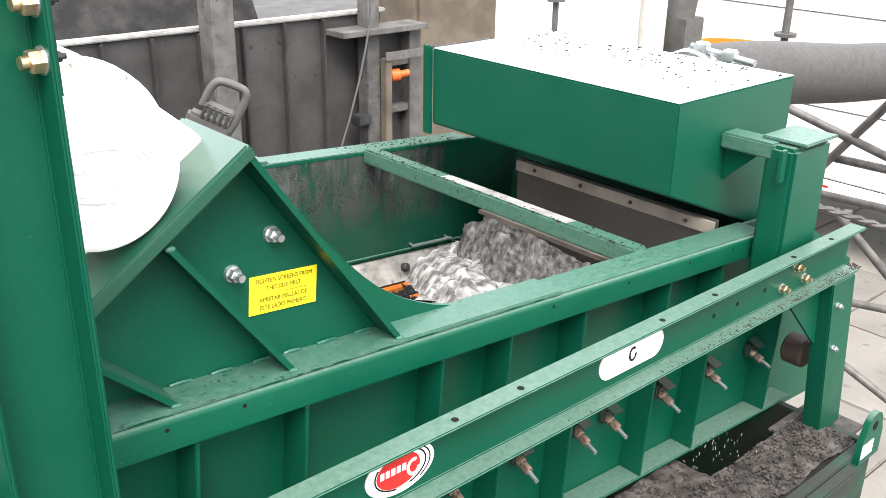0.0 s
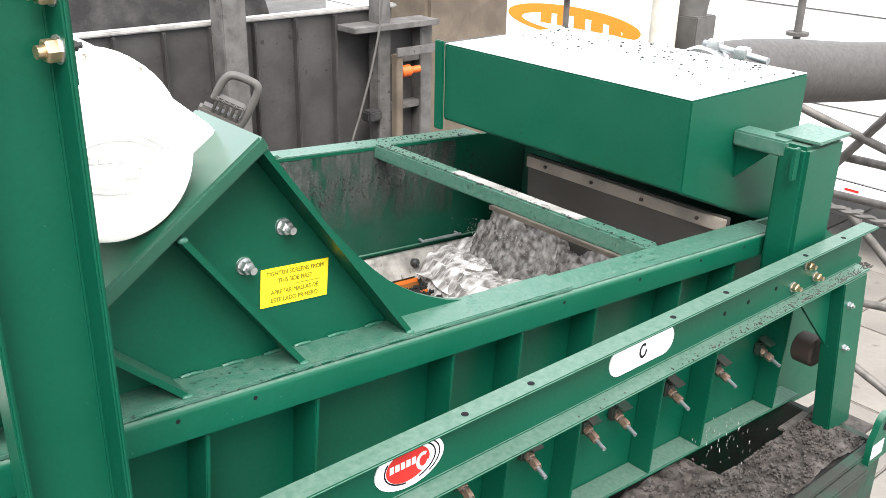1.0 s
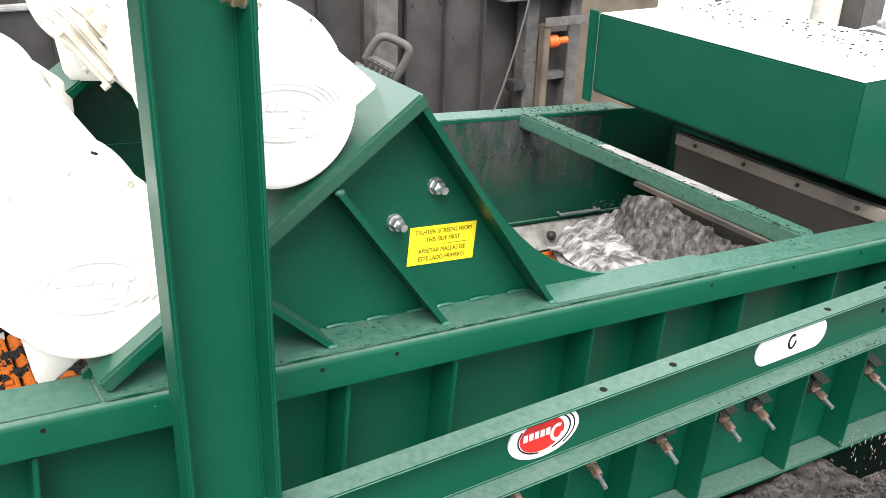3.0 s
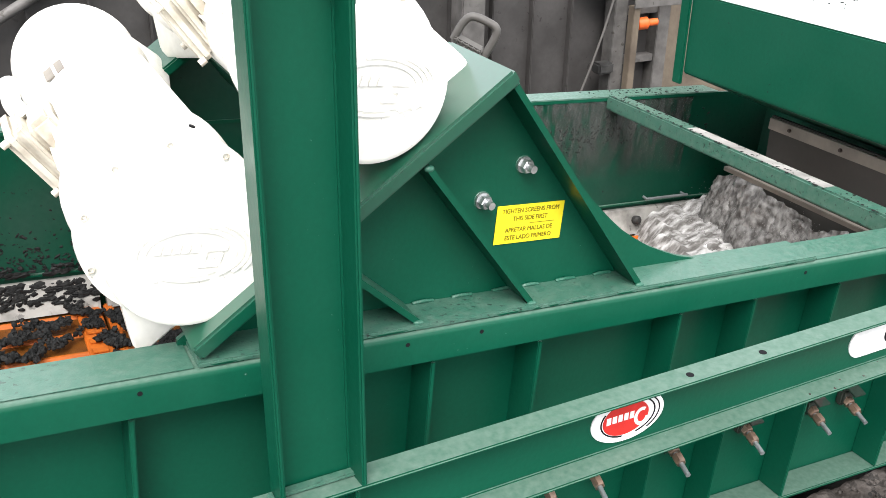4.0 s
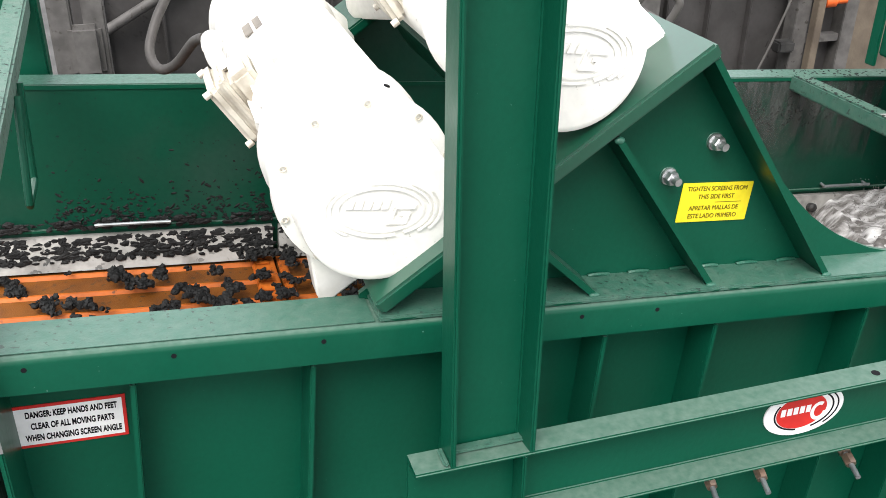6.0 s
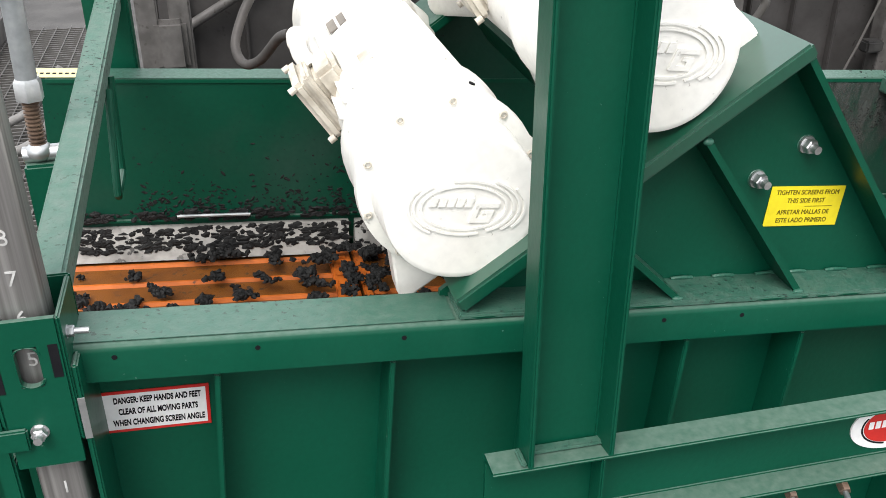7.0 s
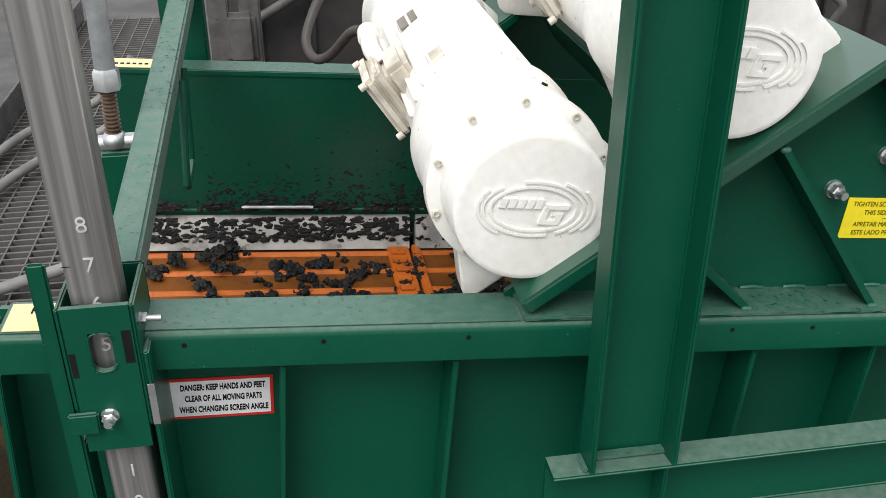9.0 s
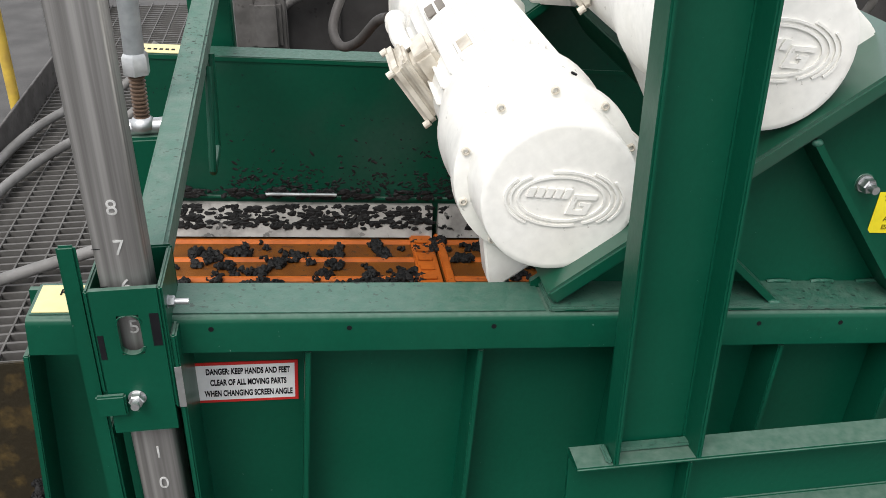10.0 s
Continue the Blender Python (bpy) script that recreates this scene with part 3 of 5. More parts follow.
            x += l + rng.uniform(0.0, 0.05)
    tagged(part("weld", bm, weld, bk), kind="stuff")
    for x, z in ((-0.156, 0.283), (-0.2425, 0.216)):
        bolt(bk, (x, 0.230, z), (0.12, -1, -0.03), 0.0145, 0.014, zinc)
        part("dust_ring", turned(bmesh.new(), [(0, 0.0185), (0.001, 0.0175)], (x, 0.2346, z), (0, -1, 0), 24), paint_dusty, bk)
    # yellow notice on the mount
    s = pose(-0.1258, 0.2338, 0.1562, 0, 0.8, 0)
    bm = bmesh.new()
    box(bm, -0.080, 0.080, -0.0012, 0.0004, -0.0415, 0.0415, 0.0004)
    note = part("notice", bm, sign_yellow, bk, "yellow bilingual safety sticker")
    note.matrix_basis = s
    for words, z in (("TIGHTEN SCREENS FROM", 0.029), ("THIS SIDE FIRST", 0.012), ("APRETAR MALLAS DE", -0.012), ("ESTE LADO PRIMERO", -0.029)):
        lettering("text", words, 0.0135, olive_ink, note, pose(0, -0.0016, z), wide=0.88)
    part("rule", box(bmesh.new(), 0.0, 0.06, -0.0018, -0.0013, -0.0005, 0.0005, 0), olive_ink, note)
    # danger notice
    bm = bmesh.new()
    box(bm, -0.098, 0.098, -0.0012, 0.0004, -0.044, 0.044, 0.0004)
    note = part("notice", bm, sign_red, bk, "white danger notice with a red border")
    note.matrix_basis = pose(-1.3455, 0.2338, -0.1955, 0, -1.5, 0)
    part("panel", box(bmesh.new(), -0.092, 0.092, -0.0016, -0.0012, -0.038, 0.038, 0), sign_white, note)
    for words, z in (("DANGER: KEEP HANDS AND FEET", 0.024), ("CLEAR OF ALL MOVING PARTS", 0.0), ("WHEN CHANGING SCREEN ANGLE", -0.024)):
        lettering("text", words, 0.0175, ink, note, pose(0.009, -0.0021, z), wide=0.56, bold=0.0005)
    # pale label on the flange end
    bm = bmesh.new()
    box(bm, -1.668, -1.56, 0.156, 0.24, 0.003, 0.0045, 0.0005)
    note = part("notice", bm, sign_cream, bk, "pale yellow sticker on the flange end")
    for words, y in (("KEE", 0.215), ("C", 0.18)):
        o = lettering("text", words, 0.026, ink, note, Matrix())
        o.matrix_basis = pose(-1.615 if words == "KEE" else -1.575, y, 0.0052)
    bm = bmesh.new()
    box(bm, -1.72, -1.58, FAR + 0.003, FAR + 0.09, 0.003, 0.0045, 0.0005)
    note = part("notice", bm, sign_cream, bk, "pale yellow sticker on the far flange")
    bm = bmesh.new()
    for i in range(7):
        box(bm, -1.71 + i * 0.017, -1.70 + i * 0.017, FAR + 0.03, FAR + 0.045, 0.0047, 0.0052, 0)
    part("bar", bm, ink, note)
    # side seals, grab clips and lugs inside
    for a, b in ((-1.69, -0.80), (-0.78, 0.10), (0.12, 0.97), (0.99, 1.90)):
        for s in (0, 1):
            y = FAR if s else NEAR
            k = -1 if s else 1
            pts = [(y + k * 0.0005, -0.47), (y + k * 0.02, -0.473), (y + k * 0.045, -0.55), (y + k * 0.055, DECK + 0.006), (y + k * 0.0005, DECK + 0.006)]
            seal = part("side_seal", prism(bmesh.new(), pts, "x", a, b), cream, bk, "cream plastic side seal smeared with mud")
            if s:
                for x in (1.04, 1.30) if a > 0.5 and b > 1.5 else ():
                    part("plug", turned(bmesh.new(), [(0, 0.018), (0.02, 0.018), (0.03, 0.01)], (x, y - 0.035, -0.515), (0, -1, 0.3), 14), dark, seal)
    part("ledge", box(bmesh.new(), -1.69, 1.9, FAR - 0.014, FAR - 0.0005, -0.455, -0.447, 0.001), paint, bk)
    for x in (-1.326, -0.3, 0.5, 1.352):
        bm = bmesh.new()
        swept(bm, [(x, FAR - 0.002, -0.43), (x, FAR - 0.028, -0.432), (x + 0.004, FAR - 0.03, -0.43), (x + 0.195, FAR - 0.03, -0.43), (x + 0.2, FAR - 0.028, -0.432),
                   (x + 0.2, FAR - 0.002, -0.43)], 0.0055, 8, 3)
        part("grab_rail", bm, galv, bk, "thin bare metal grab rail")
    # grey mud film with drips on the far wall
    tagged(part("mud_film", box(bmesh.new(), 0.42, 1.52, FAR - 0.0024, FAR - 0.0006, -0.36, -0.014, 0), film_mat, bk, "grey dried mud film with drips"), kind="stuff")
    # feed apron under the box
    bm = bmesh.new()
    prism(bm, [(1.5435, 0.02), (1.56, 0.02), (1.615, -0.56), (1.60, -0.56)], "y", NEAR + 0.02, FAR - 0.40)
    ap = part("feed_apron", bm, apron_grey, bk, "wet grey feed apron")
    part("clamp_strip", box(bmesh.new(), 1.524, 1.543, NEAR + 0.02, FAR - 0.41, -0.026, 0.016, 0.002), strip_grey, ap, "stained bolted strip")
    for i in range(4):
        bolt(ap, (1.523, NEAR + 0.12 + i * 0.23, -0.004), (-1, 0, 0), 0.007, 0, brown_rubber, washer=False)
    part("back_plate", box(bmesh.new(), 1.95, 1.962, 0.235, FAR + 0.012, -0.75, 0.0), paint_wall, bk)
    part("pan", box(bmesh.new(), -1.69, 1.95, NEAR + 0.0005, FAR - 0.0005, -0.745, -0.733), apron_grey, bk)
    return bk


# ---- shaker screens ----
def build_screens():
    for k, a in enumerate((-1.69, -0.795, 0.10, 0.995)):
        sp = thing("screen_panel", "orange corrugated shaker screen panel with brown mesh", "screen", BK @ pose(a, 0, DECK),
                   group="screen panels in the basket")
        L = 0.89
        bm = bmesh.new()
        box(bm, 0.0, L, NEAR + 0.03, FAR - 0.03, -0.03, -0.004, 0.002)
        part("cloth", bm, mesh_cloth, sp, "fine brown screen cloth")
        for i in range(11):
            y = 0.315 + i * 0.118
            bm = bmesh.new()
            prism(bm, [(y - 0.010, -0.004), (y - 0.004, 0.006), (y + 0.004, 0.006), (y + 0.010, -0.004)], "x", 0.012, L - 0.075)
            part("ridge", bm, orange, sp)
        bm = bmesh.new()
        box(bm, L - 0.075, L - 0.004, NEAR + 0.03, FAR - 0.03, -0.004, 0.012, 0.004)
        for i in range(22):
            y = 0.30 + i * 0.058
            box(bm, L - 0.066, L - 0.02, y, y + 0.03, 0.012, 0.017, 0.003)
        part("end_strip", bm, orange, sp, "ribbed orange end strip")
        part("end_strip", box(bmesh.new(), 0.002, 0.03, NEAR + 0.03, FAR - 0.03, -0.004, 0.010, 0.004), orange, sp)


# ---- vibrator motors ----
def build_motor(m, second):
    mt = thing("vibrator_motor", "white vibrator motor" + (" high on the sloped green mount" if second else " with conduit elbow, low on the green mount"),
               "electric motor", m, group="vibrator motors on the sloped mount")
    bm = bmesh.new()
    turned(bm, [(0.0, 0.124), (0.001, 0.131), (0.004, 0.1355), (0.010, 0.1375), (0.10, 0.142), (0.105, 0.141)], (0, 0, 0), (0, 1, 0), 64)
    cap = part("end_cap", bm, white_paint, mt, "domed white end cap with an embossed oval")
    bm = bmesh.new()
    for rx, rz, a0, a1, dx in ((0.075, 0.040, 0, 360, 0), (0.088, 0.049, 130, 290, 0.0), (0.099, 0.056, 145, 235, 0.002), (0.088, 0.049, -60, 105, 0), (0.098, 0.056, -45, 60, 0),
                               (0.108, 0.062, -35, 35, 0)):
        arc_band(bm, rx, rz, 0.0042, a0, a1, -0.0036, 0.0012, 48, cx=dx)
    part("embossed_ring", bm, white_paint, cap)
    for i in range(5):
        x = -0.062 + i * 0.0155
        part("embossed_bar", prism(bmesh.new(), [(x, 0.002), (x + 0.0115, 0.002), (x + 0.0165, 0.019), (x + 0.005, 0.019)], "y", -0.0042, 0.001), white_paint, cap)
    # slanted block with a step cut out of it
    mark = [(0.010, -0.026), (0.046, -0.026), (0.053, -0.004), (0.034, -0.004), (0.032, -0.010), (0.040, -0.010), (0.038, -0.018), (0.022, -0.018), (0.027, 0.002), (0.060, 0.002), (0.062, 0.010), (0.020, 0.010)]
    part("embossed_mark", prism(bmesh.new(), mark, "y", -0.0046, 0.001), white_paint, cap)
    # cap turned so that the emblem stays level
    for o in cap.children:
        o.matrix_basis = pose(0, 0, 0, 0, 41, 0)
    bm = bmesh.new()
    turned(bm, [(0.10, 0.155), (0.104, 0.166), (0.126, 0.168), (0.134, 0.165), (0.15, 0.163), (0.26, 0.158), (0.29, 0.164), (0.325, 0.164), (0.345, 0.156), (0.41, 0.148)],
           (0, 0, 0), (0, 1, 0), 48)
    part("bearing_housing", bm, white_paint, mt)
    bm = bmesh.new()
    turned(bm, [(0.40, 0.143), (1.04, 0.143)], (0, 0, 0), (0, 1, 0), 48)
    stator = part("stator", bm, white_paint, mt, "finned white motor body")
    for i in range(26):
        a = 2 * math.pi * i / 26
        if -2.2 < (a - math.pi * 1.5 + math.pi) % (2 * math.pi) - math.pi < 0.6:
            continue
        part("fin", boxm(bmesh.new(), pose(0.145 * math.cos(a), 0.72, 0.145 * math.sin(a), 0, -math.degrees(a), 0), 0.014, 0.58, 0.006, 0.002), white_paint, stator)
    bm = bmesh.new()
    turned(bm, [(1.03, 0.148), (1.10, 0.156), (1.115, 0.164), (1.15, 0.164), (1.18, 0.158), (1.29, 0.163), (1.306, 0.165), (1.314, 0.168), (1.336, 0.166), (1.34, 0.145), (1.435, 0.143), (1.442, 0.126)],
           (0, 0, 0), (0, 1, 0), 48)
    part("bearing_housing", bm, white_paint, mt)
    for i in range(10):
        a = radians(18 + i * 36)
        x, z = 0.155 * math.cos(a), 0.155 * math.sin(a)
        part("bolt", turned(bmesh.new(), [(0, 0.0075), (0.008, 0.0075), (0.009, 0.005), (0.004, 0.0045)], (x, 0.1035, z), (0, -1, 0), 12, False), white_dirty, mt)
    # cast feet that widen down to the mounting plate
    for y0, y1, y2 in ((0.112, 0.17, 0.60), (1.328, 1.27, 1.06)):
        bm = bmesh.new()
        front = [(-0.205, -0.150), (0.188, -0.150), (0.188, -0.128), (0.150, 0.02), (0.11, 0.10), (-0.11, 0.10), (-0.148, -0.02), (-0.205, -0.128)]
        back = [(-0.13, -0.150), (0.14, -0.150), (0.14, -0.128), (0.115, 0.0), (0.08, 0.06), (-0.08, 0.06), (-0.115, 0.0), (-0.13, -0.128)]
        rings = [[bm.verts.new((x, y, z)) for x, z in prof] for prof, y in ((front, y0), (front, y1), (back, y2))]
        for u, v in zip(rings, rings[1:]):
            for k in range(8):
                bm.faces.new((u[k], u[(k + 1) % 8], v[(k + 1) % 8], v[k]))
        bm.faces.new(rings[0])
        bm.faces.new(rings[2][::-1])
        bmesh.ops.recalc_face_normals(bm, faces=list(bm.faces))
        bmesh.ops.bevel(bm, geom=list(bm.edges), offset=0.005, segments=2, affect='EDGES')
        part("foot", bm, white_paint, mt, "cast mounting foot")
        for x in (-0.178, 0.168):
            bolt(mt, (x, (y0 + y1) / 2, -0.128), (0, 0, 1), 0.014, 0.01, white_dirty, washer=False)
    # terminal box on the outer side
    bm = bmesh.new()
    tb = pose(-0.110, 0.64, 0.096)
    boxm(bm, tb @ pose(0.02, 0, 0), 0.06, 0.15, 0.13, 0.012)
    boxm(bm, tb @ pose(-0.018, 0, 0), 0.018, 0.185, 0.165, 0.006)
    boxm(bm, tb @ pose(-0.042, 0, 0), 0.032, 0.172, 0.152, 0.010)
    t = part("terminal_box", bm, white_dirty, mt, "stained cast terminal box")
    for y in (-0.08, 0.08):
        for z in (-0.07, 0.07):
            part("screw", rod(bmesh.new(), tb @ Vector((-0.05, y, z)), tb @ Vector((-0.066, y, z)), 0.008, 10), white_dirty, t)
    # Thin plates added where the body has small dirty grey patches.
    part("plate", boxm(bmesh.new(), pose(0.0, 0.52, 0.1437), 0.045, 0.07, 0.003, 0.001), white_dirty, mt, "thin plate for a dirty grey patch")
    part("plate", boxm(bmesh.new(), pose(-0.02, 0.86, 0.1425), 0.05, 0.09, 0.003, 0.001), strip_grey, mt, "thin grey plate for a dirty patch")
    if not second:
        bm = bmesh.new()
        swept(bm, [(-0.117, 0.675, 0.15), (-0.119, 0.695, 0.175), (-0.117, 0.725, 0.185), (-0.112, 0.805, 0.185)], 0.02, 18, 4)
        swept(bm, [(-0.114, 0.775, 0.185), (-0.111, 0.82, 0.185)], 0.025, 18, 2)
        part("conduit_elbow", bm, white_paint, mt, "white conduit elbow")
        part("hole", turned(bmesh.new(), [(0, 0.006), (0.003, 0.006)], (0.1365, 0.20, 0.0855), (0.848, 0, 0.53), 16), ink, mt)
    return mt


def build_conduit():
    bm = bmesh.new()
    swept(bm, [(-1.012, 1.025, 2.05), (-1.035, 1.07, 2.03), (-1.08, 1.15, 1.957), (-1.12, 1.2, 1.935), (-1.137, 1.25, 1.97), (-1.11, 1.3, 2.035), (-1.07, 1.33, 2.10), (-1.0, 1.36, 2.25), (-0.9, 1.38, 2.5)], 0.0125, 14, 6)
    single("conduit_hose", bm, hose_dark, "flexible grey conduit hose curving up from the motor", "hose")


# ---- feed box and its pipe ----
def build_feed_box():
    fb = thing("feed_box", "large green rectangular feed box, mud flecks on top", "feed box")
    bm = bmesh.new()
    prism(bm, [(1.282, 1.742), (1.84, 1.512), (1.935, 1.50), (1.935, 2.028), (1.282, 2.028)], "y", 0.283, 1.39)
    bmesh.ops.bevel(bm, geom=list(bm.edges), offset=0.005, segments=2, affect='EDGES')
    part("body", bm, paint_spotted, fb)
    # Sky reflected in the green lid is put into its near-white colour.
    part("lid", box(bmesh.new(), 1.285, 1.932, 0.286, 1.387, 2.0285, 2.031, 0.001), surface("sky_glare_lid", (0.50, 0.58, 0.55), (0.62, 0.66, 0.64), 0.25, 0, 5, 40, 0.4, 0.6,
         specks=(0.06, 0.05, 0.045), speck_scale=34, speck_cut=0.66, bumpy=0.1), fb, "green top, sky glare in its pale colour, with mud flecks")
    part("side_flange", box(bmesh.new(), 1.268, 1.281, 1.385, 1.43, 1.70, 2.04, 0.003), paint, fb, "upright angle at the back corner")
    bm = bmesh.new()
    box(bm, 1.525, 1.61, 0.10, 0.2825, 1.855, 1.905, 0.006)
    arm = part("arm", bm, paint_dusty, fb, "square arm resting on the stand")
    part("gusset", prism(bmesh.new(), [(0.2825, 1.854), (0.2825, 1.74), (0.16, 1.854)], "x", 1.562, 1.572), paint, arm)
    part("hook", box(bmesh.new(), 1.495, 1.5245, 0.05, 0.062, 1.80, 1.90, 0.002), paint, arm)
    rng = random.Random(8)
    bm = bmesh.new()
    for k in range(170):
        x = 1.93 - abs(rng.gauss(0, 0.16))
        y = rng.uniform(0.29, 1.38)
        s = rng.uniform(0.002, 0.007)
        boxm(bm, pose(max(x, 1.30), y, 2.031 + s * .15, rng.uniform(-20, 20), rng.uniform(-20, 20), rng.uniform(0, 90)), s * 1.6, s, s * .6, 0)
    tagged(part("dried_mud", bm, mud, fb, "dried mud flecks"), kind="stuff")
    ph = thing("feed_hose", "thick dark grey feed hose clamped to the box", "hose")
    bm = bmesh.new()
    swept(bm, [(1.99, 0.76, 1.88), (2.2, 0.77, 1.90), (2.6, 0.76, 1.87), (3.2, 0.72, 1.80), (4.2, 0.52, 1.72), (6.0, -0.3, 1.5)], 0.135, 28, 8)
    part("hose", bm, hose_dark, ph)
    bm = bmesh.new()
    turned(bm, [(0, 0.142), (0.008, 0.15), (0.05, 0.15), (0.058, 0.142)], (2.02, 0.76, 1.885), (1, 0.02, 0.06), 32)
    cl = part("hose_clamp", bm, zinc, ph, "bright steel band clamp with a bolt")
    part("lug", boxm(bmesh.new(), pose(2.05, 0.73, 2.043, 0, 0, 8), 0.05, 0.05, 0.045, 0.006), zinc, cl)
    part("lug", boxm(bmesh.new(), pose(2.05, 0.61, 2.031, 0, 0, 8), 0.05, 0.05, 0.045, 0.006), zinc, cl)
    part("bolt", rod(bmesh.new(), (2.055, 0.78, 2.043), (2.045, 0.50, 2.02), 0.013, 12), galv, cl)
    part("pipe_stub", rod(bmesh.new(), (1.9355, 0.76, 1.86), (2.03, 0.76, 1.885), 0.125, 28), paint, fb)


# ---- discharge end: lifting guide, jack rod, walkway ----
def build_guide():
    gd = thing("lifting_guide", "green clamp bracket around a graduated steel tube", "angle adjuster")
    lean = pose(-1.507, 0.158, 1.88, 0, -0.6, 0)
    tubes = thing("guide_tube", "brushed square steel tube with an engraved angle scale", "steel tube", lean)
    bm = bmesh.new()
    r, h = 0.012, 0.0375
    pts = []
    for cx, cy, a0 in ((1, 1, 0), (-1, 1, 90), (-1, -1, 180), (1, -1, 270)):
        for k in range(5):
            a = radians(a0 + k * 22.5)
            pts.append((cx * (h - r) + r * math.cos(a), cy * (h - r) + r * math.sin(a)))
    prism(bm, pts, "z", -1.0, 0.9)
    part("tube", bm, tube_steel, tubes)
    for n, z in (("8", 0.137), ("7", 0.070), ("6", 0.002), ("5", -0.072), ("1", -0.329), ("0", -0.398)):
        lettering("digit", n, 0.036, etched, tubes, pose(0.004, -0.0385, z))
    for z in (0.07, 0.004, -0.06):
        part("tick", box(bmesh.new(), -0.037, -0.024, -0.0382, -0.0374, z, z + 0.001, 0), ink, tubes)
    m0, m1 = -1.556, -1.455
    bm = bmesh.new()
    z0, z1 = 1.618, 1.890
    # clamp front with a slotted window
    n = 10
    slot = [(-1.505 + 0.017 * math.cos(math.pi * i / n), 1.830 + 0.0135 * math.sin(math.pi * i / n)) for i in range(n + 1)]
    slot += [(-1.505 - 0.017 * math.cos(math.pi * i / n), 1.785 - 0.0135 * math.sin(math.pi * i / n)) for i in range(n + 1)]
    def wall(xa, xb, za, zb):
        box(bm, xa, xb, 0.098, 0.108, za, zb, 0)
    wall(m0, -1.522, z0, z1)
    wall(-1.488, m1, z0, z1)
    box(bm, -1.522, -1.488, 0.098, 0.108, 1.8435, z1, 0)
    box(bm, -1.522, -1.488, 0.098, 0.108, z0, 1.7715, 0)
    bmesh.ops.remove_doubles(bm, verts=bm.verts, dist=1e-4)
    front = part("clamp_front", bm, paint, gd, "folded clamp plate with a slotted window")
    bm = bmesh.new()
    for i in range(2 * n + 1):
        a, b = slot[i], slot[(i + 1)]
        if abs(a[1] - b[1]) < 0.05:
            prism(bm, [(a[0], a[1]), (b[0], b[1]), (b[0] + (0.003 if b[0] > -1.505 else -0.003), b[1]), (a[0] + (0.003 if a[0] > -1.505 else -0.003), a[1])], "y", 0.096, 0.109)
    part("slot_rim", bm, paint, front)
    part("clamp_side", box(bmesh.new(), m0 - 0.008, m0, 0.098, 0.235, 1.70, z1 + 0.0005, 0.003), paint, gd)
    part("clamp_side", box(bmesh.new(), m1, m1 + 0.008, 0.098, 0.235, 1.66, z1 + 0.0005, 0.003), paint, gd)
    part("clamp_back", box(bmesh.new(), m0 - 0.008, m1 + 0.008, 0.2355, 0.2435, 1.79, z1 + 0.0005, 0.003), paint, gd)
    part("leg", box(bmesh.new(), -1.594, -1.5655, 0.112, 0.122, 0.9, 1.962, 0.004), paint, gd, "flat upright bracket")
    part("leg", box(bmesh.new(), -1.582, -1.572, 0.1225, 0.20, 0.9, 1.60, 0.003), paint, gd)
    part("leg", box(bmesh.new(), -1.447, -1.437, 0.10, 0.235, 0.9, 1.80, 0.003), paint, gd)
    part("worn_edge", box(bmesh.new(), -1.4475, -1.4365, 0.0985, 0.0999, 1.66, 1.74, 0.0002), zinc, gd, "bare metal where paint has worn off")
    part("tab", box(bmesh.new(), -1.575, -1.528, 0.086, 0.0975, 1.66, 1.70, 0.003), paint, gd)
    bolt(gd, (-1.512, 0.097, 1.687), (0, -1, 0), 0.0125, 0.012, zinc)
    bolt(gd, (-1.446, 0.13, 1.845), (1, -0.1, 0), 0.0095, 0.022, zinc)
    bolt(gd, (-1.566, 0.13, 1.812), (-1, -0.1, 0), 0.009, 0.012, zinc)
    part("notch", box(bmesh.new(), -1.472, -1.458, 0.0972, 0.0979, 1.785, 1.845, 0), ink, gd)
    part("notch", box(bmesh.new(), -1.555, -1.546, 0.0972, 0.0979, 1.765, 1.81, 0), ink, gd)
    # far twin of the guide
    part("far_post", box(bmesh.new(), -1.56, -1.43, 1.74, 1.83, 1.0, 2.6, 0.006), paint, gd, "green far upright")
    jr = thing("jack_rod", "galvanised threaded jack rod with a large nut", "jack rod", pose(0, 0, 0.022))
    part("sleeve", rod(bmesh.new(), (-1.563, 0.80, 2.028), (-1.545, 0.80, 2.75), 0.0215, 20), galv, jr)
    part("nut", hexagon(bmesh.new(), (-1.5635, 0.80, 1.985), (0.02, 0, 1), 0.029, 0.045), zinc, jr, "bright hexagonal nut")
    bm = bmesh.new()
    prof = []
    for i in range(12):
        prof += [(i * 0.0088, 0.0125), (i * 0.0088 + 0.0026, 0.0175), (i * 0.0088 + 0.0052, 0.0175), (i * 0.0088 + 0.0078, 0.0125)]
    turned(bm, prof, (-1.567, 0.80, 1.885), (0.02, 0, 1), 18)
    part("thread", bm, rust_brown, jr, "rusty coarse thread")
    bm = bmesh.new()
    bmesh.ops.create_icosphere(bm, subdivisions=3, radius=0.028, matrix=Matrix.Translation((-1.567, 0.80, 1.872)) @ Matrix.Diagonal((1, 1, .8, 1)))
    rod(bm, (-1.60, 0.80, 1.865), (-1.52, 0.80, 1.868), 0.018, 16)
    part("eye", bm, zinc, jr)
    bm = bmesh.new()
    box(bm, -1.60, -1.53, 0.77, 0.83, 1.70, 1.85, 0.006)
    part("block", bm, paint, jr)


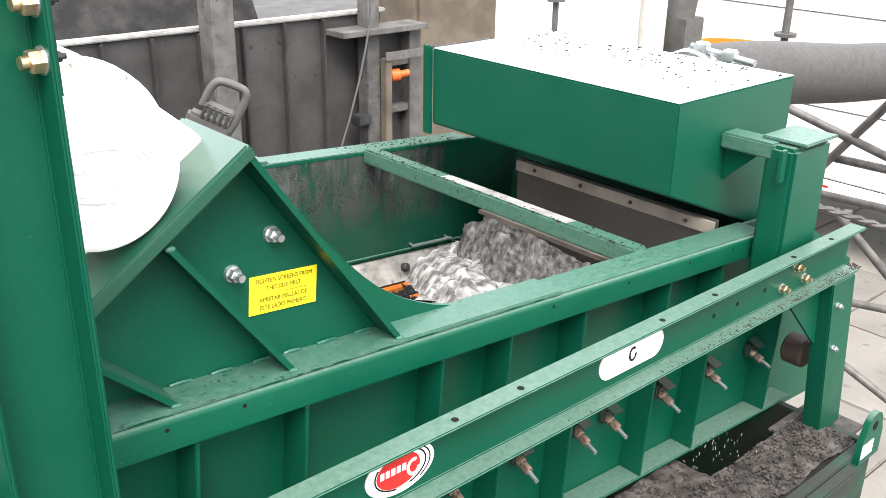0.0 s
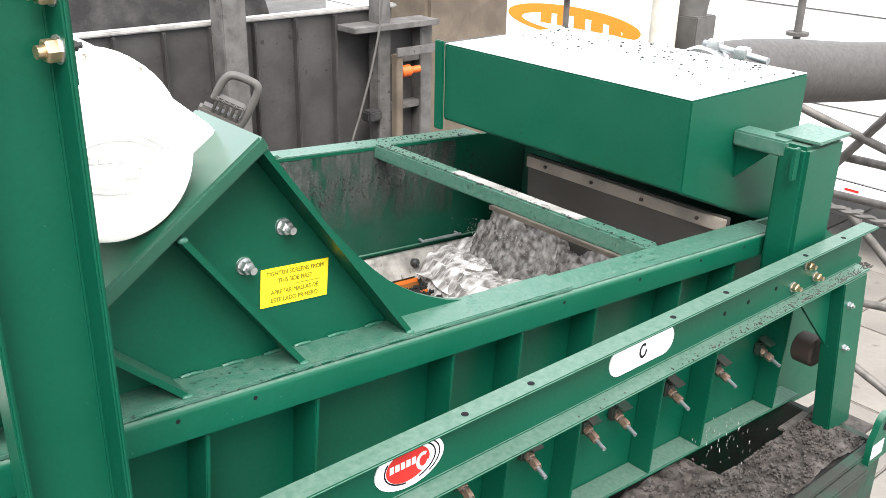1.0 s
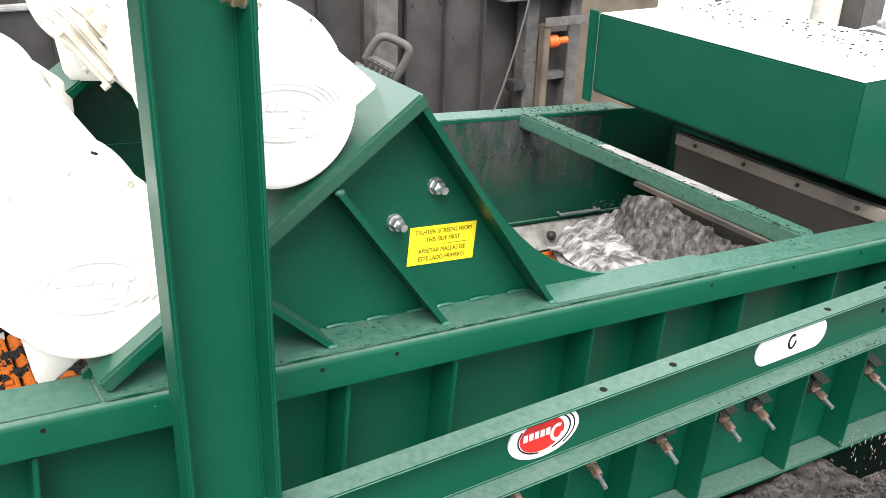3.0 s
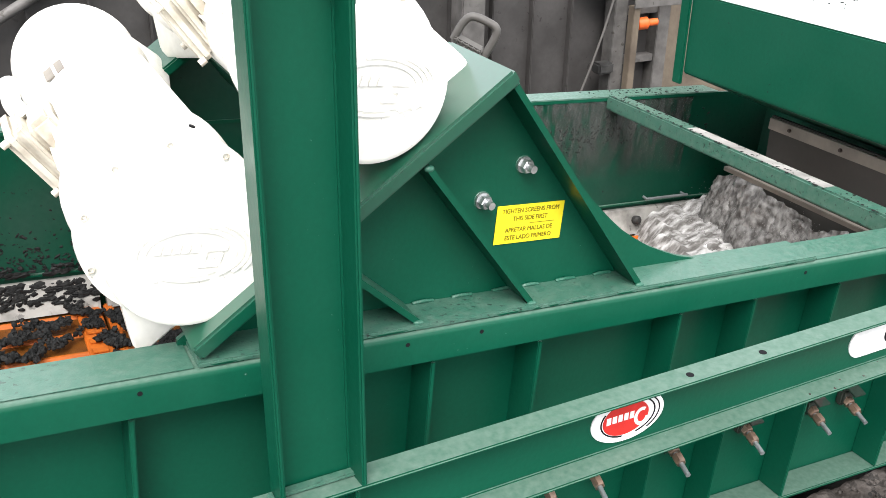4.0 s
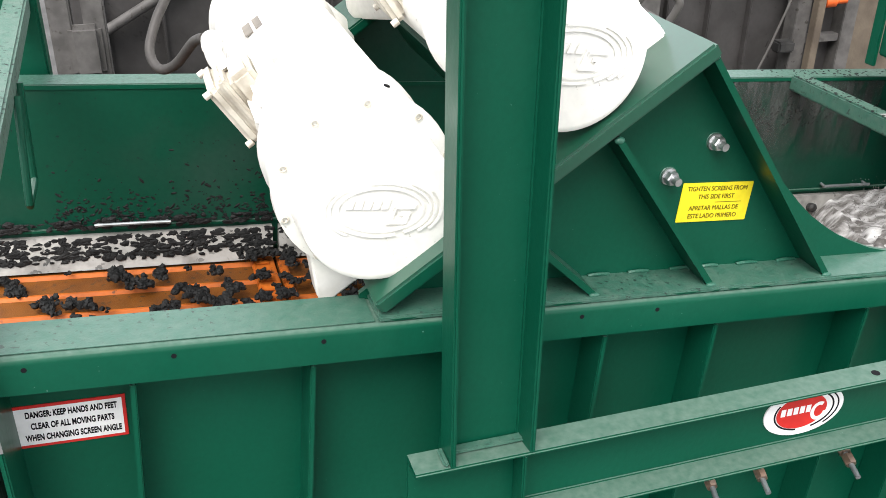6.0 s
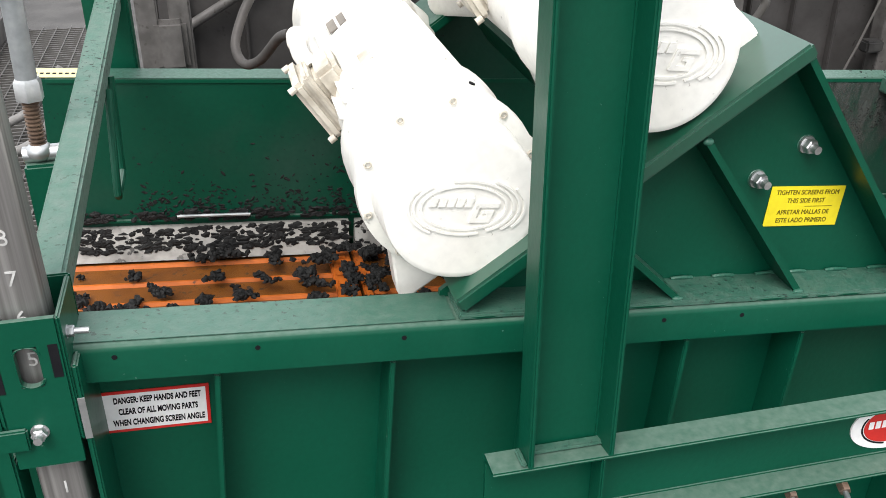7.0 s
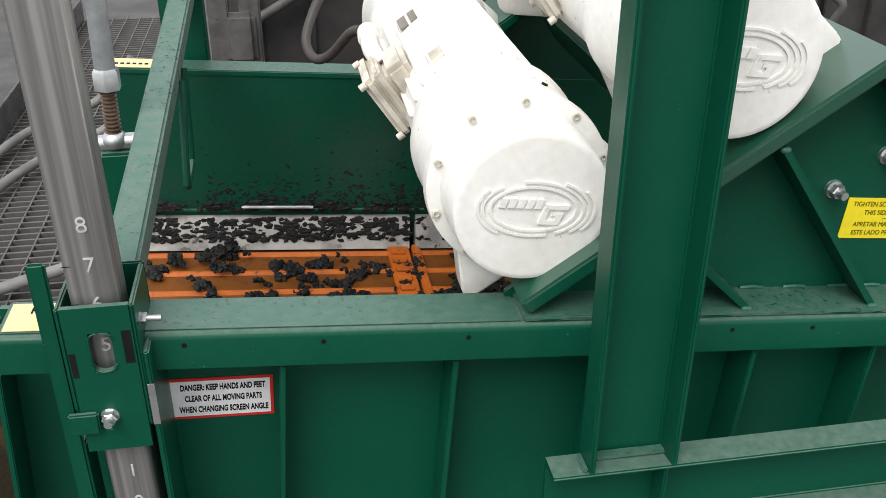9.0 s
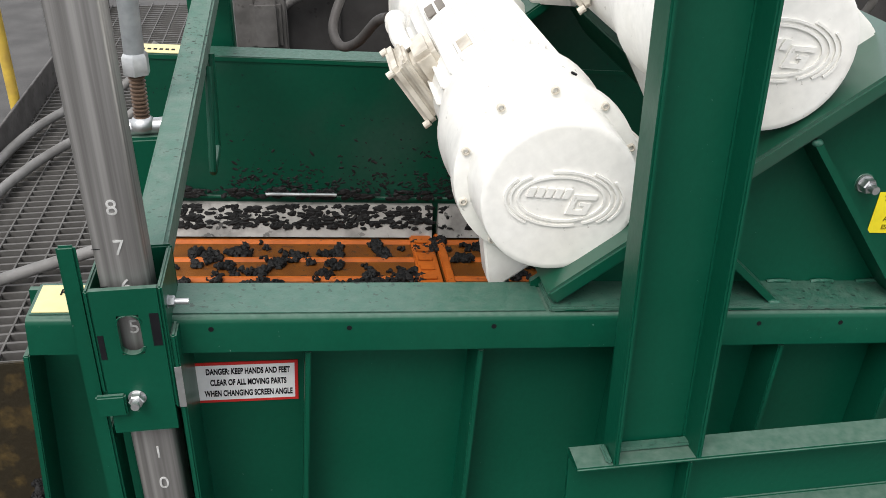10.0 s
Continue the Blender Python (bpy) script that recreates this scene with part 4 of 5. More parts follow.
def build_walkway():
    gr = thing("grating", "open galvanised steel walkway grating", "walkway")
    x0, x1, y0, y1, z = -2.47, -1.88, 1.1, 5.2, 1.1
    me = finish("bearing_bar", box(bmesh.new(), x0, x1, 0, 0.010, -0.04, 0, 0), grating_grey)
    for i in range(int((y1 - y0) / 0.048)):
        o = new("bearing_bar", me)
        o.parent = gr
        o.location = (0, y0 + i * 0.048, z)
    me = finish("cross_rod", box(bmesh.new(), 0, 0.006, y0, y1, -0.012, 0.001, 0), grating_grey)
    for i in range(8):
        o = new("cross_rod", me)
        o.parent = gr
        o.location = (x0 + 0.01 + i * 0.085, 0, z)
    part("kerb", box(bmesh.new(), x0 - 0.02, x0 - 0.008, y0, y1, z - 0.05, z + 0.12, 0.002), frame_grey, gr, "grey toe board")
    part("edge_beam", box(bmesh.new(), x1, x1 + 0.05, y0, y1, z - 0.2, z + 0.01, 0.003), frame_grey, gr)
    part("end_plate", box(bmesh.new(), x0, x1 + 0.05, y0 - 0.02, y0 - 0.006, -0.9, z + 0.01, 0.003), surface("oily_brown_plate", (0.02, 0.015, 0.007), (0.10, 0.065, 0.02), 0.5, 0, 16, 60, 0.5, 0.75, bumpy=0.4), gr,
         "oily brown stained end plate")
    rl = thing("handrail", "yellow painted walkway handrail", "handrail")
    for y in (3.1, 5.0):
        part("post", rod(bmesh.new(), (x0 - 0.07, y, z - 0.1), (x0 - 0.07, y, z + 1.05), 0.024, 16), yellow_paint, rl)
    part("rail", rod(bmesh.new(), (x0 - 0.05, 2.2, z + 0.55), (x0 - 0.05, 6.5, z + 0.55), 0.02, 16), yellow_paint, rl)
    part("rail", rod(bmesh.new(), (x0 - 0.05, 2.2, z + 1.05), (x0 - 0.05, 6.5, z + 1.05), 0.022, 16), yellow_paint, rl)
    hs = [[(-2.35, 1.9, z + .03), (-2.36, 2.3, z + .035), (-2.30, 2.7, z + .04), (-2.18, 2.93, z + .06), (-1.95, 3.05, z + .12), (-1.78, 3.1, z + .3)],
          [(-2.3, 1.6, z + .03), (-2.29, 2.0, z + .035), (-2.2, 2.35, z + .04), (-2.05, 2.6, z + .06), (-1.85, 2.7, z + .12), (-1.75, 2.7, z + .3)],
          [(-2.45, 1.1, z + .03), (-2.25, 1.32, z + .035), (-2.05, 1.45, z + .04), (-1.9, 1.5, z + .06), (-1.75, 1.5, z + .1)]]
    hs = [[(x - 0.11, y + 0.08, zz) for x, y, zz in line] for line in hs]
    for p in hs:
        single("hose", swept(bmesh.new(), p, 0.02, 14, 6), hose_pale, "pale grey hose lying across the walkway grating", "hose", group="hoses on the walkway")
    # pit below the discharge lip; its dark block runs on under the grating as shade
    bm = bmesh.new()
    box(bm, -2.75, -1.5, -0.6, 4.6, -0.6, 0.55, 0.01)
    single("bin_and_grating_shade", bm, surface("oily_bin_dark_for_shade", (0.010, 0.008, 0.005), (0.045, 0.032, 0.010), 0.5, 0, 8, 60, 0.4, 0.6, bumpy=0.4), "oily dark bin at the discharge lip, extended as shade under the grating", "bin")


# ---- mud tank under the machine ----
def build_tank():
    tk = thing("mud_tank", "green steel tank under the shaker, coated in grey sludge", "tank")
    # Near-black deck and floor: shade of the open gap, put into the colour.
    part("deck", box(bmesh.new(), -1.45, 1.955, -0.16, 0.055, 0.74, 0.785, 0.004), tank_dark, tk, "muddy deck strip with the gap's shade in its colour")
    part("deck", box(bmesh.new(), -1.45, 1.38, 0.0555, 0.20, 0.74, 0.785, 0.004), tank_dark, tk, "muddy deck strip with the gap's shade in its colour")
    part("floor", box(bmesh.new(), -1.45, 1.955, 0.056, 1.9, 0.20, 0.24, 0.004), tank_dark, tk)
    part("wall", box(bmesh.new(), -1.45, 1.99, -0.20, -0.1605, -0.93, 0.80, 0.004), paint_mud, tk)
    part("wall", box(bmesh.new(), 1.956, 1.99, -0.16, 1.9, -0.93, 0.80, 0.004), paint_mud, tk)
    rng = random.Random(6)
    bm = bmesh.new()
    bmesh.ops.create_grid(bm, x_segments=260, y_segments=40, size=0.5, matrix=Matrix.Translation((0.77, 0.02, 0.802)) @ Matrix.Diagonal((2.37, 0.35, 1, 1)))
    for v in bm.verts:
        v.co.z += 0.022 * noise.noise(v.co * 5) + 0.012 * noise.noise(v.co * 18)
        if v.co.x > 1.36 and v.co.y > 0.05:
            v.co.y = 0.05
            v.co.z -= 0.03
        v.co.y += 0.012 * noise.noise(v.co * 9)
        v.co.z += 0.008 * noise.noise(v.co * 45)
    for k in range(2600):
        s = rng.uniform(0.002, 0.009)
        x, y = rng.uniform(0.3, 1.95), rng.uniform(-0.15, 0.05 if k % 3 else 0.17)
        if x > 1.36:
            y = min(y, 0.045)
        boxm(bm, pose(x, y, 0.808 + 0.02 * noise.noise(Vector((x, y, 0.80)) * 5) + s * .2, rng.uniform(0, 90), rng.uniform(0, 90), 0), s, s, s * .8, 0)
    tagged(part("sludge", bm, sludge, tk, "gritty grey sludge"), kind="stuff")
    bm = bmesh.new()
    pts = [(1.84, 0.775), (1.985, 0.775), (1.985, 0.87)] + [(1.915 + 0.055 * math.cos(radians(a)), 0.905 + 0.055 * math.sin(radians(a))) for a in range(0, 181, 20)] + [(1.84, 0.87)]
    prism(bm, pts, "y", -0.222, -0.2005)
    lug = part("lifting_lug", bm, paint, tk, "rounded lifting lug")
    part("eye_hole", turned(bmesh.new(), [(0, 0.018), (0.001, 0.018)], (1.915, -0.2222, 0.91), (0, -1, 0), 20), ink, lug)
    part("tag", box(bmesh.new(), 1.843, 1.925, -0.2235, -0.2222, 0.80, 0.855, 0), sign_white, lug, "white tag with grey bars")
    part("rail", box(bmesh.new(), 0.2, 1.80, -0.245, -0.2005, 0.70, 0.795, 0.006), paint_mud, tk)


# ---- equipment behind ----
def build_background():
    ct = thing("cuttings_container", "grimy grey ribbed steel container behind the shaker", "container")
    part("wall", box(bmesh.new(), -1.5, 2.28, 3.0, 3.03, -0.9, 1.89, 0.004), tank_grey, ct)
    # Rail in a paler grey than the wall below it.
    part("top_rail", box(bmesh.new(), -1.5, 2.30, 2.975, 3.04, 1.8885, 1.910, 0.006), pale_rail, ct, "pale top rail")
    x = -1.3145
    while x < 2.2:
        part("rib", box(bmesh.new(), x, x + 0.014, 2.955, 2.9995, -0.9, 1.884, 0.005), tank_grey, ct)
        x += 0.2445
    part("floor_crust", box(bmesh.new(), -1.5, 2.28, 3.031, 4.6, 1.1, 1.5, 0.02), tank_dark, ct, "dark dried mud inside")
    bm = bmesh.new()
    bmesh.ops.create_grid(bm, x_segments=60, y_segments=20, size=0.5, matrix=Matrix.Translation((0.39, 4.45, 1.95)) @ pose(0, 0, 0, 62) @ Matrix.Diagonal((3.75, 1.6, 1, 1)))
    for v in bm.verts:
        v.co += Vector((0, 1, 1)) * 0.12 * noise.noise(v.co * 1.7) + Vector((0, 1, 1)) * 0.05 * noise.noise(v.co * 7)
    tagged(part("mud_crust", bm, tank_dark, ct, "heap of dark dried mud"), kind="stuff")
    part("back_wall", box(bmesh.new(), -1.5, 2.28, 5.2, 5.23, -0.9, 2.9, 0.004), tank_grey, ct)
    single("steel_post", box(bmesh.new(), 1.13, 1.26, 2.83, 2.953, -0.9, 3.4, 0.006), frame_grey, "grey square steel post before the container", "post")
    # framework beside the container
    st = thing("pipe_rack", "dusty grey steel framework with an orange valve", "frame")
    for x in (2.08, 2.38):
        part("post", box(bmesh.new(), x, x + 0.085, 2.86, 2.95, -0.9, 1.80 if x > 2.3 else 2.3, 0.004), frame_grey, st)
    part("top_plate", box(bmesh.new(), 1.88, 2.47, 2.80, 2.98, 1.80, 1.83, 0.003), frame_grey, st)
    for z in (1.02, 1.33, 1.60):
        part("rung", box(bmesh.new(), 2.1655, 2.3795, 2.87, 2.93, z, z + 0.04, 0.003), frame_grey, st)
    part("back_panel", box(bmesh.new(), 2.1655, 2.3795, 2.94, 2.949, -0.9, 1.79, 0.002), tank_grey, st)
    part("brace", box(bmesh.new(), 2.16, 2.205, 2.80, 2.85, -0.9, 1.66, 0.003), rusty, st)
    part("arm", box(bmesh.new(), 2.155, 2.95, 2.79, 2.7995, 1.65, 1.70, 0.003), frame_grey, st)
    bm = bmesh.new()
    turned(bm, [(0, 0.02), (0.01, 0.034), (0.06, 0.034), (0.07, 0.02), (0.12, 0.02)], (2.215, 2.84, 1.555), (1, -0.3, 0.1), 16)
    part("valve", bm, valve_orange, st, "bright orange valve")
    part("clamp", box(bmesh.new(), 1.98, 2.0795, 2.82, 2.90, 1.30, 1.36, 0.01), dark, st)
    single("cable", swept(bmesh.new(), [(2.05, 2.75, 2.6), (2.02, 2.75, 1.95), (1.95, 2.74, 1.65), (1.86, 2.73, 1.4), (1.74, 2.71, 1.1), (1.6, 2.69, 0.4), (1.5, 2.68, -0.9)], 0.006, 8, 6), hose_grey, "thin grey cable hanging from the framework", "cable")
    bm = bmesh.new()
    box(bm, 2.88, 3.62, 3.4, 3.9, -0.9, 4.0, 0.03)
    single("column", bm, rusty, "weathered brown column", "column")
    # looped handle behind the far flange
    hd = thing("lever_grip", "grey rubber-coated loop handle behind the far flange", "handle")
    m = pose(0.555, 1.75, 1.795, 0, 26, -35) @ Matrix.Diagonal((0.85, 0.85, 0.85, 1))
    bm = bmesh.new()
    swept(bm, [m @ Vector(p) for p in ((-0.075, 0, 0.04), (-0.07, 0, 0.12), (-0.045, 0, 0.165), (0.03, 0, 0.175), (0.07, 0, 0.165), (0.08, 0, 0.12), (0.075, 0, 0.02), (0.06, 0, -0.06))], 0.015, 12, 5)
    part("loop", bm, hose_grey, hd)
    part("palm_rest", boxm(bmesh.new(), m @ pose(-0.01, 0, 0.055, 18), 0.14, 0.05, 0.02, 0.006), hose_grey, hd)
    for i in range(5):
        part("finger_rib", boxm(bmesh.new(), m @ pose(-0.06 + i * 0.026, -0.02, 0.02, 18), 0.014, 0.02, 0.085, 0.004), hose_grey, hd)
    part("base", boxm(bmesh.new(), m @ pose(-0.02, 0.02, -0.06), 0.2, 0.09, 0.12, 0.012), hose_grey, hd)
    # bracing at the far discharge side
    bm = bmesh.new()
    rod(bm, (-1.5, 2.95, 1.5), (-0.5, 2.95, 2.05), 0.022, 12)
    single("brace_pipe", bm, frame_grey, "slanting grey brace pipe", "pipe")
    bm = bmesh.new()
    box(bm, -1.48, -1.40, 2.5, 2.6, -0.9, 2.2, 0.006)
    box(bm, -1.36, -1.28, 2.5, 2.6, -0.9, 2.2, 0.006)
    box(bm, -1.42, -1.30, 2.47, 2.52, 1.55, 1.75, 0.02)
    single("bracket_post", bm, frame_grey, "grey double bracket post", "post")
    # pipes behind the feed box
    wp = thing("riser_pipe", "off-white stained standing riser pipe", "pipe")
    part("pipe", rod(bmesh.new(), (4.84, 3.0, -0.9), (4.84, 3.0, 3.6), 0.10, 24), surface("off_white_pipe", (0.6, 0.57, 0.5), (0.45, 0.42, 0.36), 0.5, 0, 5, 30, bumpy=0.1), wp)
    gp = thing("grey_riser", "grey bent standing pipe with a square flange", "pipe")
    part("pipe", swept(bmesh.new(), [(5.1, 2.95, -0.9), (5.1, 2.95, 1.2), (5.12, 2.95, 1.75), (5.3, 2.9, 2.15), (5.7, 2.8, 2.3)], 0.12, 20, 6), hose_grey, gp)
    part("flange", box(bmesh.new(), 4.97, 5.22, 2.80, 3.1, 1.36, 1.62, 0.01), hose_grey, gp)
    sc = thing("scaffold", "grey tubular scaffold brace", "scaffold")
    for a, b in (((3.9, 1.36, 1.42), (4.1, 0.5, 1.13)), ((4.0, 1.15, 1.05), (4.0, 0.70, 1.68)), ((4.05, 1.4, 1.14), (4.05, 0.3, 1.16)), ((4.2, 1.35, 0.86), (4.2, 0.3, 0.9)),
                 ((3.9, 0.95, 0.9), (4.3, 0.3, 0.1)), ((3.95, 0.9, 0.9), (3.95, 0.9, -0.88)), ((3.9, 1.0, 0.36), (4.1, 0.2, 0.40)), ((3.9, 1.0, 0.1), (4.2, 0.2, -0.4))):
        part("tube", rod(bmesh.new(), a, b, 0.024, 14), tube_grey, sc)
    bm = bmesh.new()
    for k in range(2):
        line = [(2.5 + i * 0.03, 0.9 - i * 0.02 + 0.006 * math.sin(i * 1.5 + k * math.pi), 1.42 - i * 0.012 - max(0, i - 30) * 0.07 + 0.008 * math.cos(i * 1.5 + k * math.pi)) for i in range(58)]
        swept(bm, line, 0.011, 6, 2)
    single("rope", bm, hose_grey, "twisted grey rope slung beside the tank", "rope")
    for x, y in ((7.0, 5.9), (7.0, 3.1)):
        bm = bmesh.new()
        rod(bm, (x, y, -0.93), (x, y, 3.2), 0.035, 12)
        turned(bm, [(0, 0.1), (0.03, 0.1)], (x, y, 1.25), (0, 0, 1), 16)
        single("pole", bm, hose_grey, "thin dark standing pole", "pole", group="poles in the yard")


def build_trailer():
    tr = thing("trailer", "white lorry trailer with an orange oval emblem driving past", "trailer", pose(7.5, 3.47, 0))
    part("body", box(bmesh.new(), 0.0, 2.5, -9.0, 5.2, -0.12, 2.9, 0.02), trailer_white, tr)
    part("side_rail", box(bmesh.new(), -0.03, 0.0, -9.0, 5.2, -0.24, -0.121, 0.006), trailer_white, tr)
    for i in range(14):
        part("reflector", box(bmesh.new(), -0.036, -0.0305, -8.8 + i * 1.0, -8.66 + i * 1.0, -0.195, -0.172, 0.001), sign_red, tr)
    for z in (0.55, 1.42, 2.2):
        part("seam", box(bmesh.new(), -0.004, -0.0005, -9.0, 5.2, z, z + 0.012, 0), frame_grey, tr)
    bm = bmesh.new()
    n = 48
    prism(bm, [(1.05 * math.cos(2 * math.pi * i / n), 0.90 + 0.18 * math.sin(2 * math.pi * i / n)) for i in range(n)], "x", -0.006, -0.0008)
    em = part("emblem", bm, logo_orange, tr, "orange oval emblem with pale bars")
    bm = bmesh.new()
    prism(bm, [(0.80 * math.cos(2 * math.pi * i / n), 0.87 + 0.10 * math.sin(2 * math.pi * i / n)) for i in range(n)], "x", -0.008, -0.0062)
    part("inner_oval", bm, trailer_white, em)
    for i in range(5):
        y = -0.78 + i * 0.27
        part("bar", prism(bmesh.new(), [(y, 0.84), (y + 0.18, 0.84), (y + 0.18, 0.99), (y, 0.99)], "x", -0.0105, -0.0084), logo_orange, em)
    for y in (-6.4, -5.2, -7.6):
        w = part("wheel", rod(bmesh.new(), (0.05, y, -0.43), (0.35, y, -0.43), 0.5, 32), dark, tr)
        part("rim", rod(bmesh.new(), (0.04, y, -0.43), (0.06, y, -0.43), 0.26, 24), galv, w)
    part("chassis", box(bmesh.new(), 0.6, 1.9, -9.0, 5.0, -0.45, -0.125, 0.01), dark, tr)
    return tr


# ---- cuttings and water ----
def lump_mesh(rng, n, step, size, name, material):
    bm = bmesh.new()
    x = y = 0.0
    for i in range(n):
        a = rng.uniform(0, 2 * math.pi)
        x, y = (x + step * math.cos(a) * 1.3, y + step * math.sin(a)) if rng.random() < 0.8 else (x * 0.3, y * 0.3)
        if abs(x) > 0.075 or abs(y) > 0.045:
            x, y = x * 0.4, y * 0.4
        r = size * rng.uniform(0.5, 1.3)
        g = bmesh.ops.create_icosphere(bm, subdivisions=2, radius=r, matrix=Matrix.Translation((x, y, r * rng.uniform(0.2, 0.9))))
        for v in g["verts"]:
            c = Vector((x, y, r * .5))
            v.co += (v.co - c).normalized() * r * (0.9 * noise.noise(v.co * 130 + Vector((i, 0, 0))) + 0.5 * noise.noise(v.co * 330))
            v.co.z = max(v.co.z, 0.0)
    return finish(name, bm, material, 60)


def build_cuttings():
    rng = random.Random(21)
    meshes = [lump_mesh(rng, rng.choice((10, 16, 24, 34)), 0.014, 0.0088, "cuttings_clump", mud) for k in range(14)]
    small = [lump_mesh(rng, 4, 0.009, 0.0065, "cuttings_clump", mud) for k in range(4)]
    out = []
    for k in range(298):
        x = -1.72 + 4.5 * (k + rng.random()) / 298
        y = rng.uniform(1.12, 1.50) if k % 7 else rng.uniform(0.35, 1.1)
        me = rng.choice(meshes) if rng.random() < 0.72 else rng.choice(small)
        ob = new("cuttings_clump", me)
        tagged(ob, "wet black clump of drilled cuttings on the screen", "cuttings", "cuttings moving along the screens")
        out.append((ob, x, y, rng.uniform(0, 360), rng.uniform(0.88, 1.12)))
    # mud stuck along the seal and on the far wall
    bm = bmesh.new()
    for k in range(1800):
        x = -1.66 + 0.86 * rng.random() if k < 1620 else -0.78 + 0.3 * rng.random()
        if noise.noise(Vector((x * 11, (k % 4) * 3.7, 0))) < 0.05 and rng.random() < 0.8:
            continue
        z = -0.476 - 0.066 * rng.random() ** 1.2
        if rng.random() < 0.25:
            z = -0.45 + 0.03 * rng.random()
        y = FAR - 0.016 - 0.036 * max(0, -0.47 - z) / 0.09
        r = rng.uniform(0.004, 0.010)
        g = bmesh.ops.create_icosphere(bm, subdivisions=1, radius=r, matrix=Matrix.Translation((x, y, z)) @ Matrix.Diagonal((rng.uniform(0.8, 2.4), 0.7, rng.uniform(.6, 1.2), 1)))
        for v in g["verts"]:
            v.co += Vector((1, .4, 1)) * r * 0.7 * noise.noise(v.co * 120)
    single("mud_on_seal", bm, mud, "black mud caked along the side seal", "mud", BK, kind="stuff")
    bm = bmesh.new()
    for k in range(1500):
        if k < 520:
            x, z = rng.uniform(-1.45, -0.35), -0.44 + abs(rng.gauss(0, 0.07)) * (1 + 0.8 * noise.noise(Vector((k * 0.7, 0, 0))))
        elif k >= 900:
            x, z = rng.uniform(-1.5, -0.35), -0.447 + abs(rng.gauss(0, 0.04))
            if noise.noise(Vector((x * 9, 2, 0))) < 0.05 and rng.random() < 0.8:
                continue
        else:
            x = rng.gauss(1.0, 0.28)
            z = -0.17 + 0.11 * (x - 0.9) + rng.gauss(0, 0.035)
        r = rng.uniform(0.0012, 0.0045)
        bmesh.ops.create_icosphere(bm, subdivisions=1, radius=r, matrix=Matrix.Translation((x, FAR - 0.0005, min(z, -0.05))) @ pose(0, 0, 0, 0, rng.uniform(-60, 60), 0) @ Matrix.Diagonal((rng.uniform(1, 3.2), 0.5, 1, 1)))
    for k in range(360):
        on_bar = k < 250
        x = min(max(rng.gauss(1.094 if k % 3 else 1.135, 0.010), 1.086), 1.148) if on_bar else rng.uniform(1.0, 1.62)
        y = NEAR + 1.3 * (1 - rng.random() ** 1.3) if on_bar else FAR + 0.09 * rng.random()
        r = rng.uniform(0.0008, 0.0034)
        bmesh.ops.create_icosphere(bm, subdivisions=1, radius=r, matrix=Matrix.Translation((x, y, 0.0125 if on_bar else 0.003)) @ Matrix.Diagonal((rng.uniform(1, 2.4), rng.uniform(1, 2.4), 0.5, 1)))
    single("mud_spatter", bm, mud, "black mud spatter on the inner wall", "mud", BK, kind="stuff")
    return out


def wave_mesh(rng, sx, sy, h, name, material):
    bm = bmesh.new()
    n = 40
    bmesh.ops.create_grid(bm, x_segments=n, y_segments=n, size=0.5, matrix=Matrix.Diagonal((sx, sy, 1, 1)))
    o = Vector((rng.uniform(0, 50), rng.uniform(0, 50), 0))
    for v in bm.verts:
        u, w = v.co.x / sx * 2, v.co.y / sy * 2
        fall = max(0.0, 1 - (u * u + w * w) ** 0.5)
        swell = 0.5 + 0.5 * noise.noise(Vector((v.co.x * 9, v.co.y * 7, 0)) + o)
        z = h * (0.9 * swell + 0.45 * noise.noise(v.co * 17 + o) + 0.12 * noise.noise(v.co * 38 + o))
        v.co.x += 0.03 * noise.noise(v.co * 10 + o)
        v.co.y += 0.02 * noise.noise(v.co * 12 - o)
        f = min(1, fall * 2.6)
        v.co.z = z * f * f * (3 - 2 * f) - 0.05 * (1 - min(1, fall * 3))
    return finish(name, bm, material, 80)


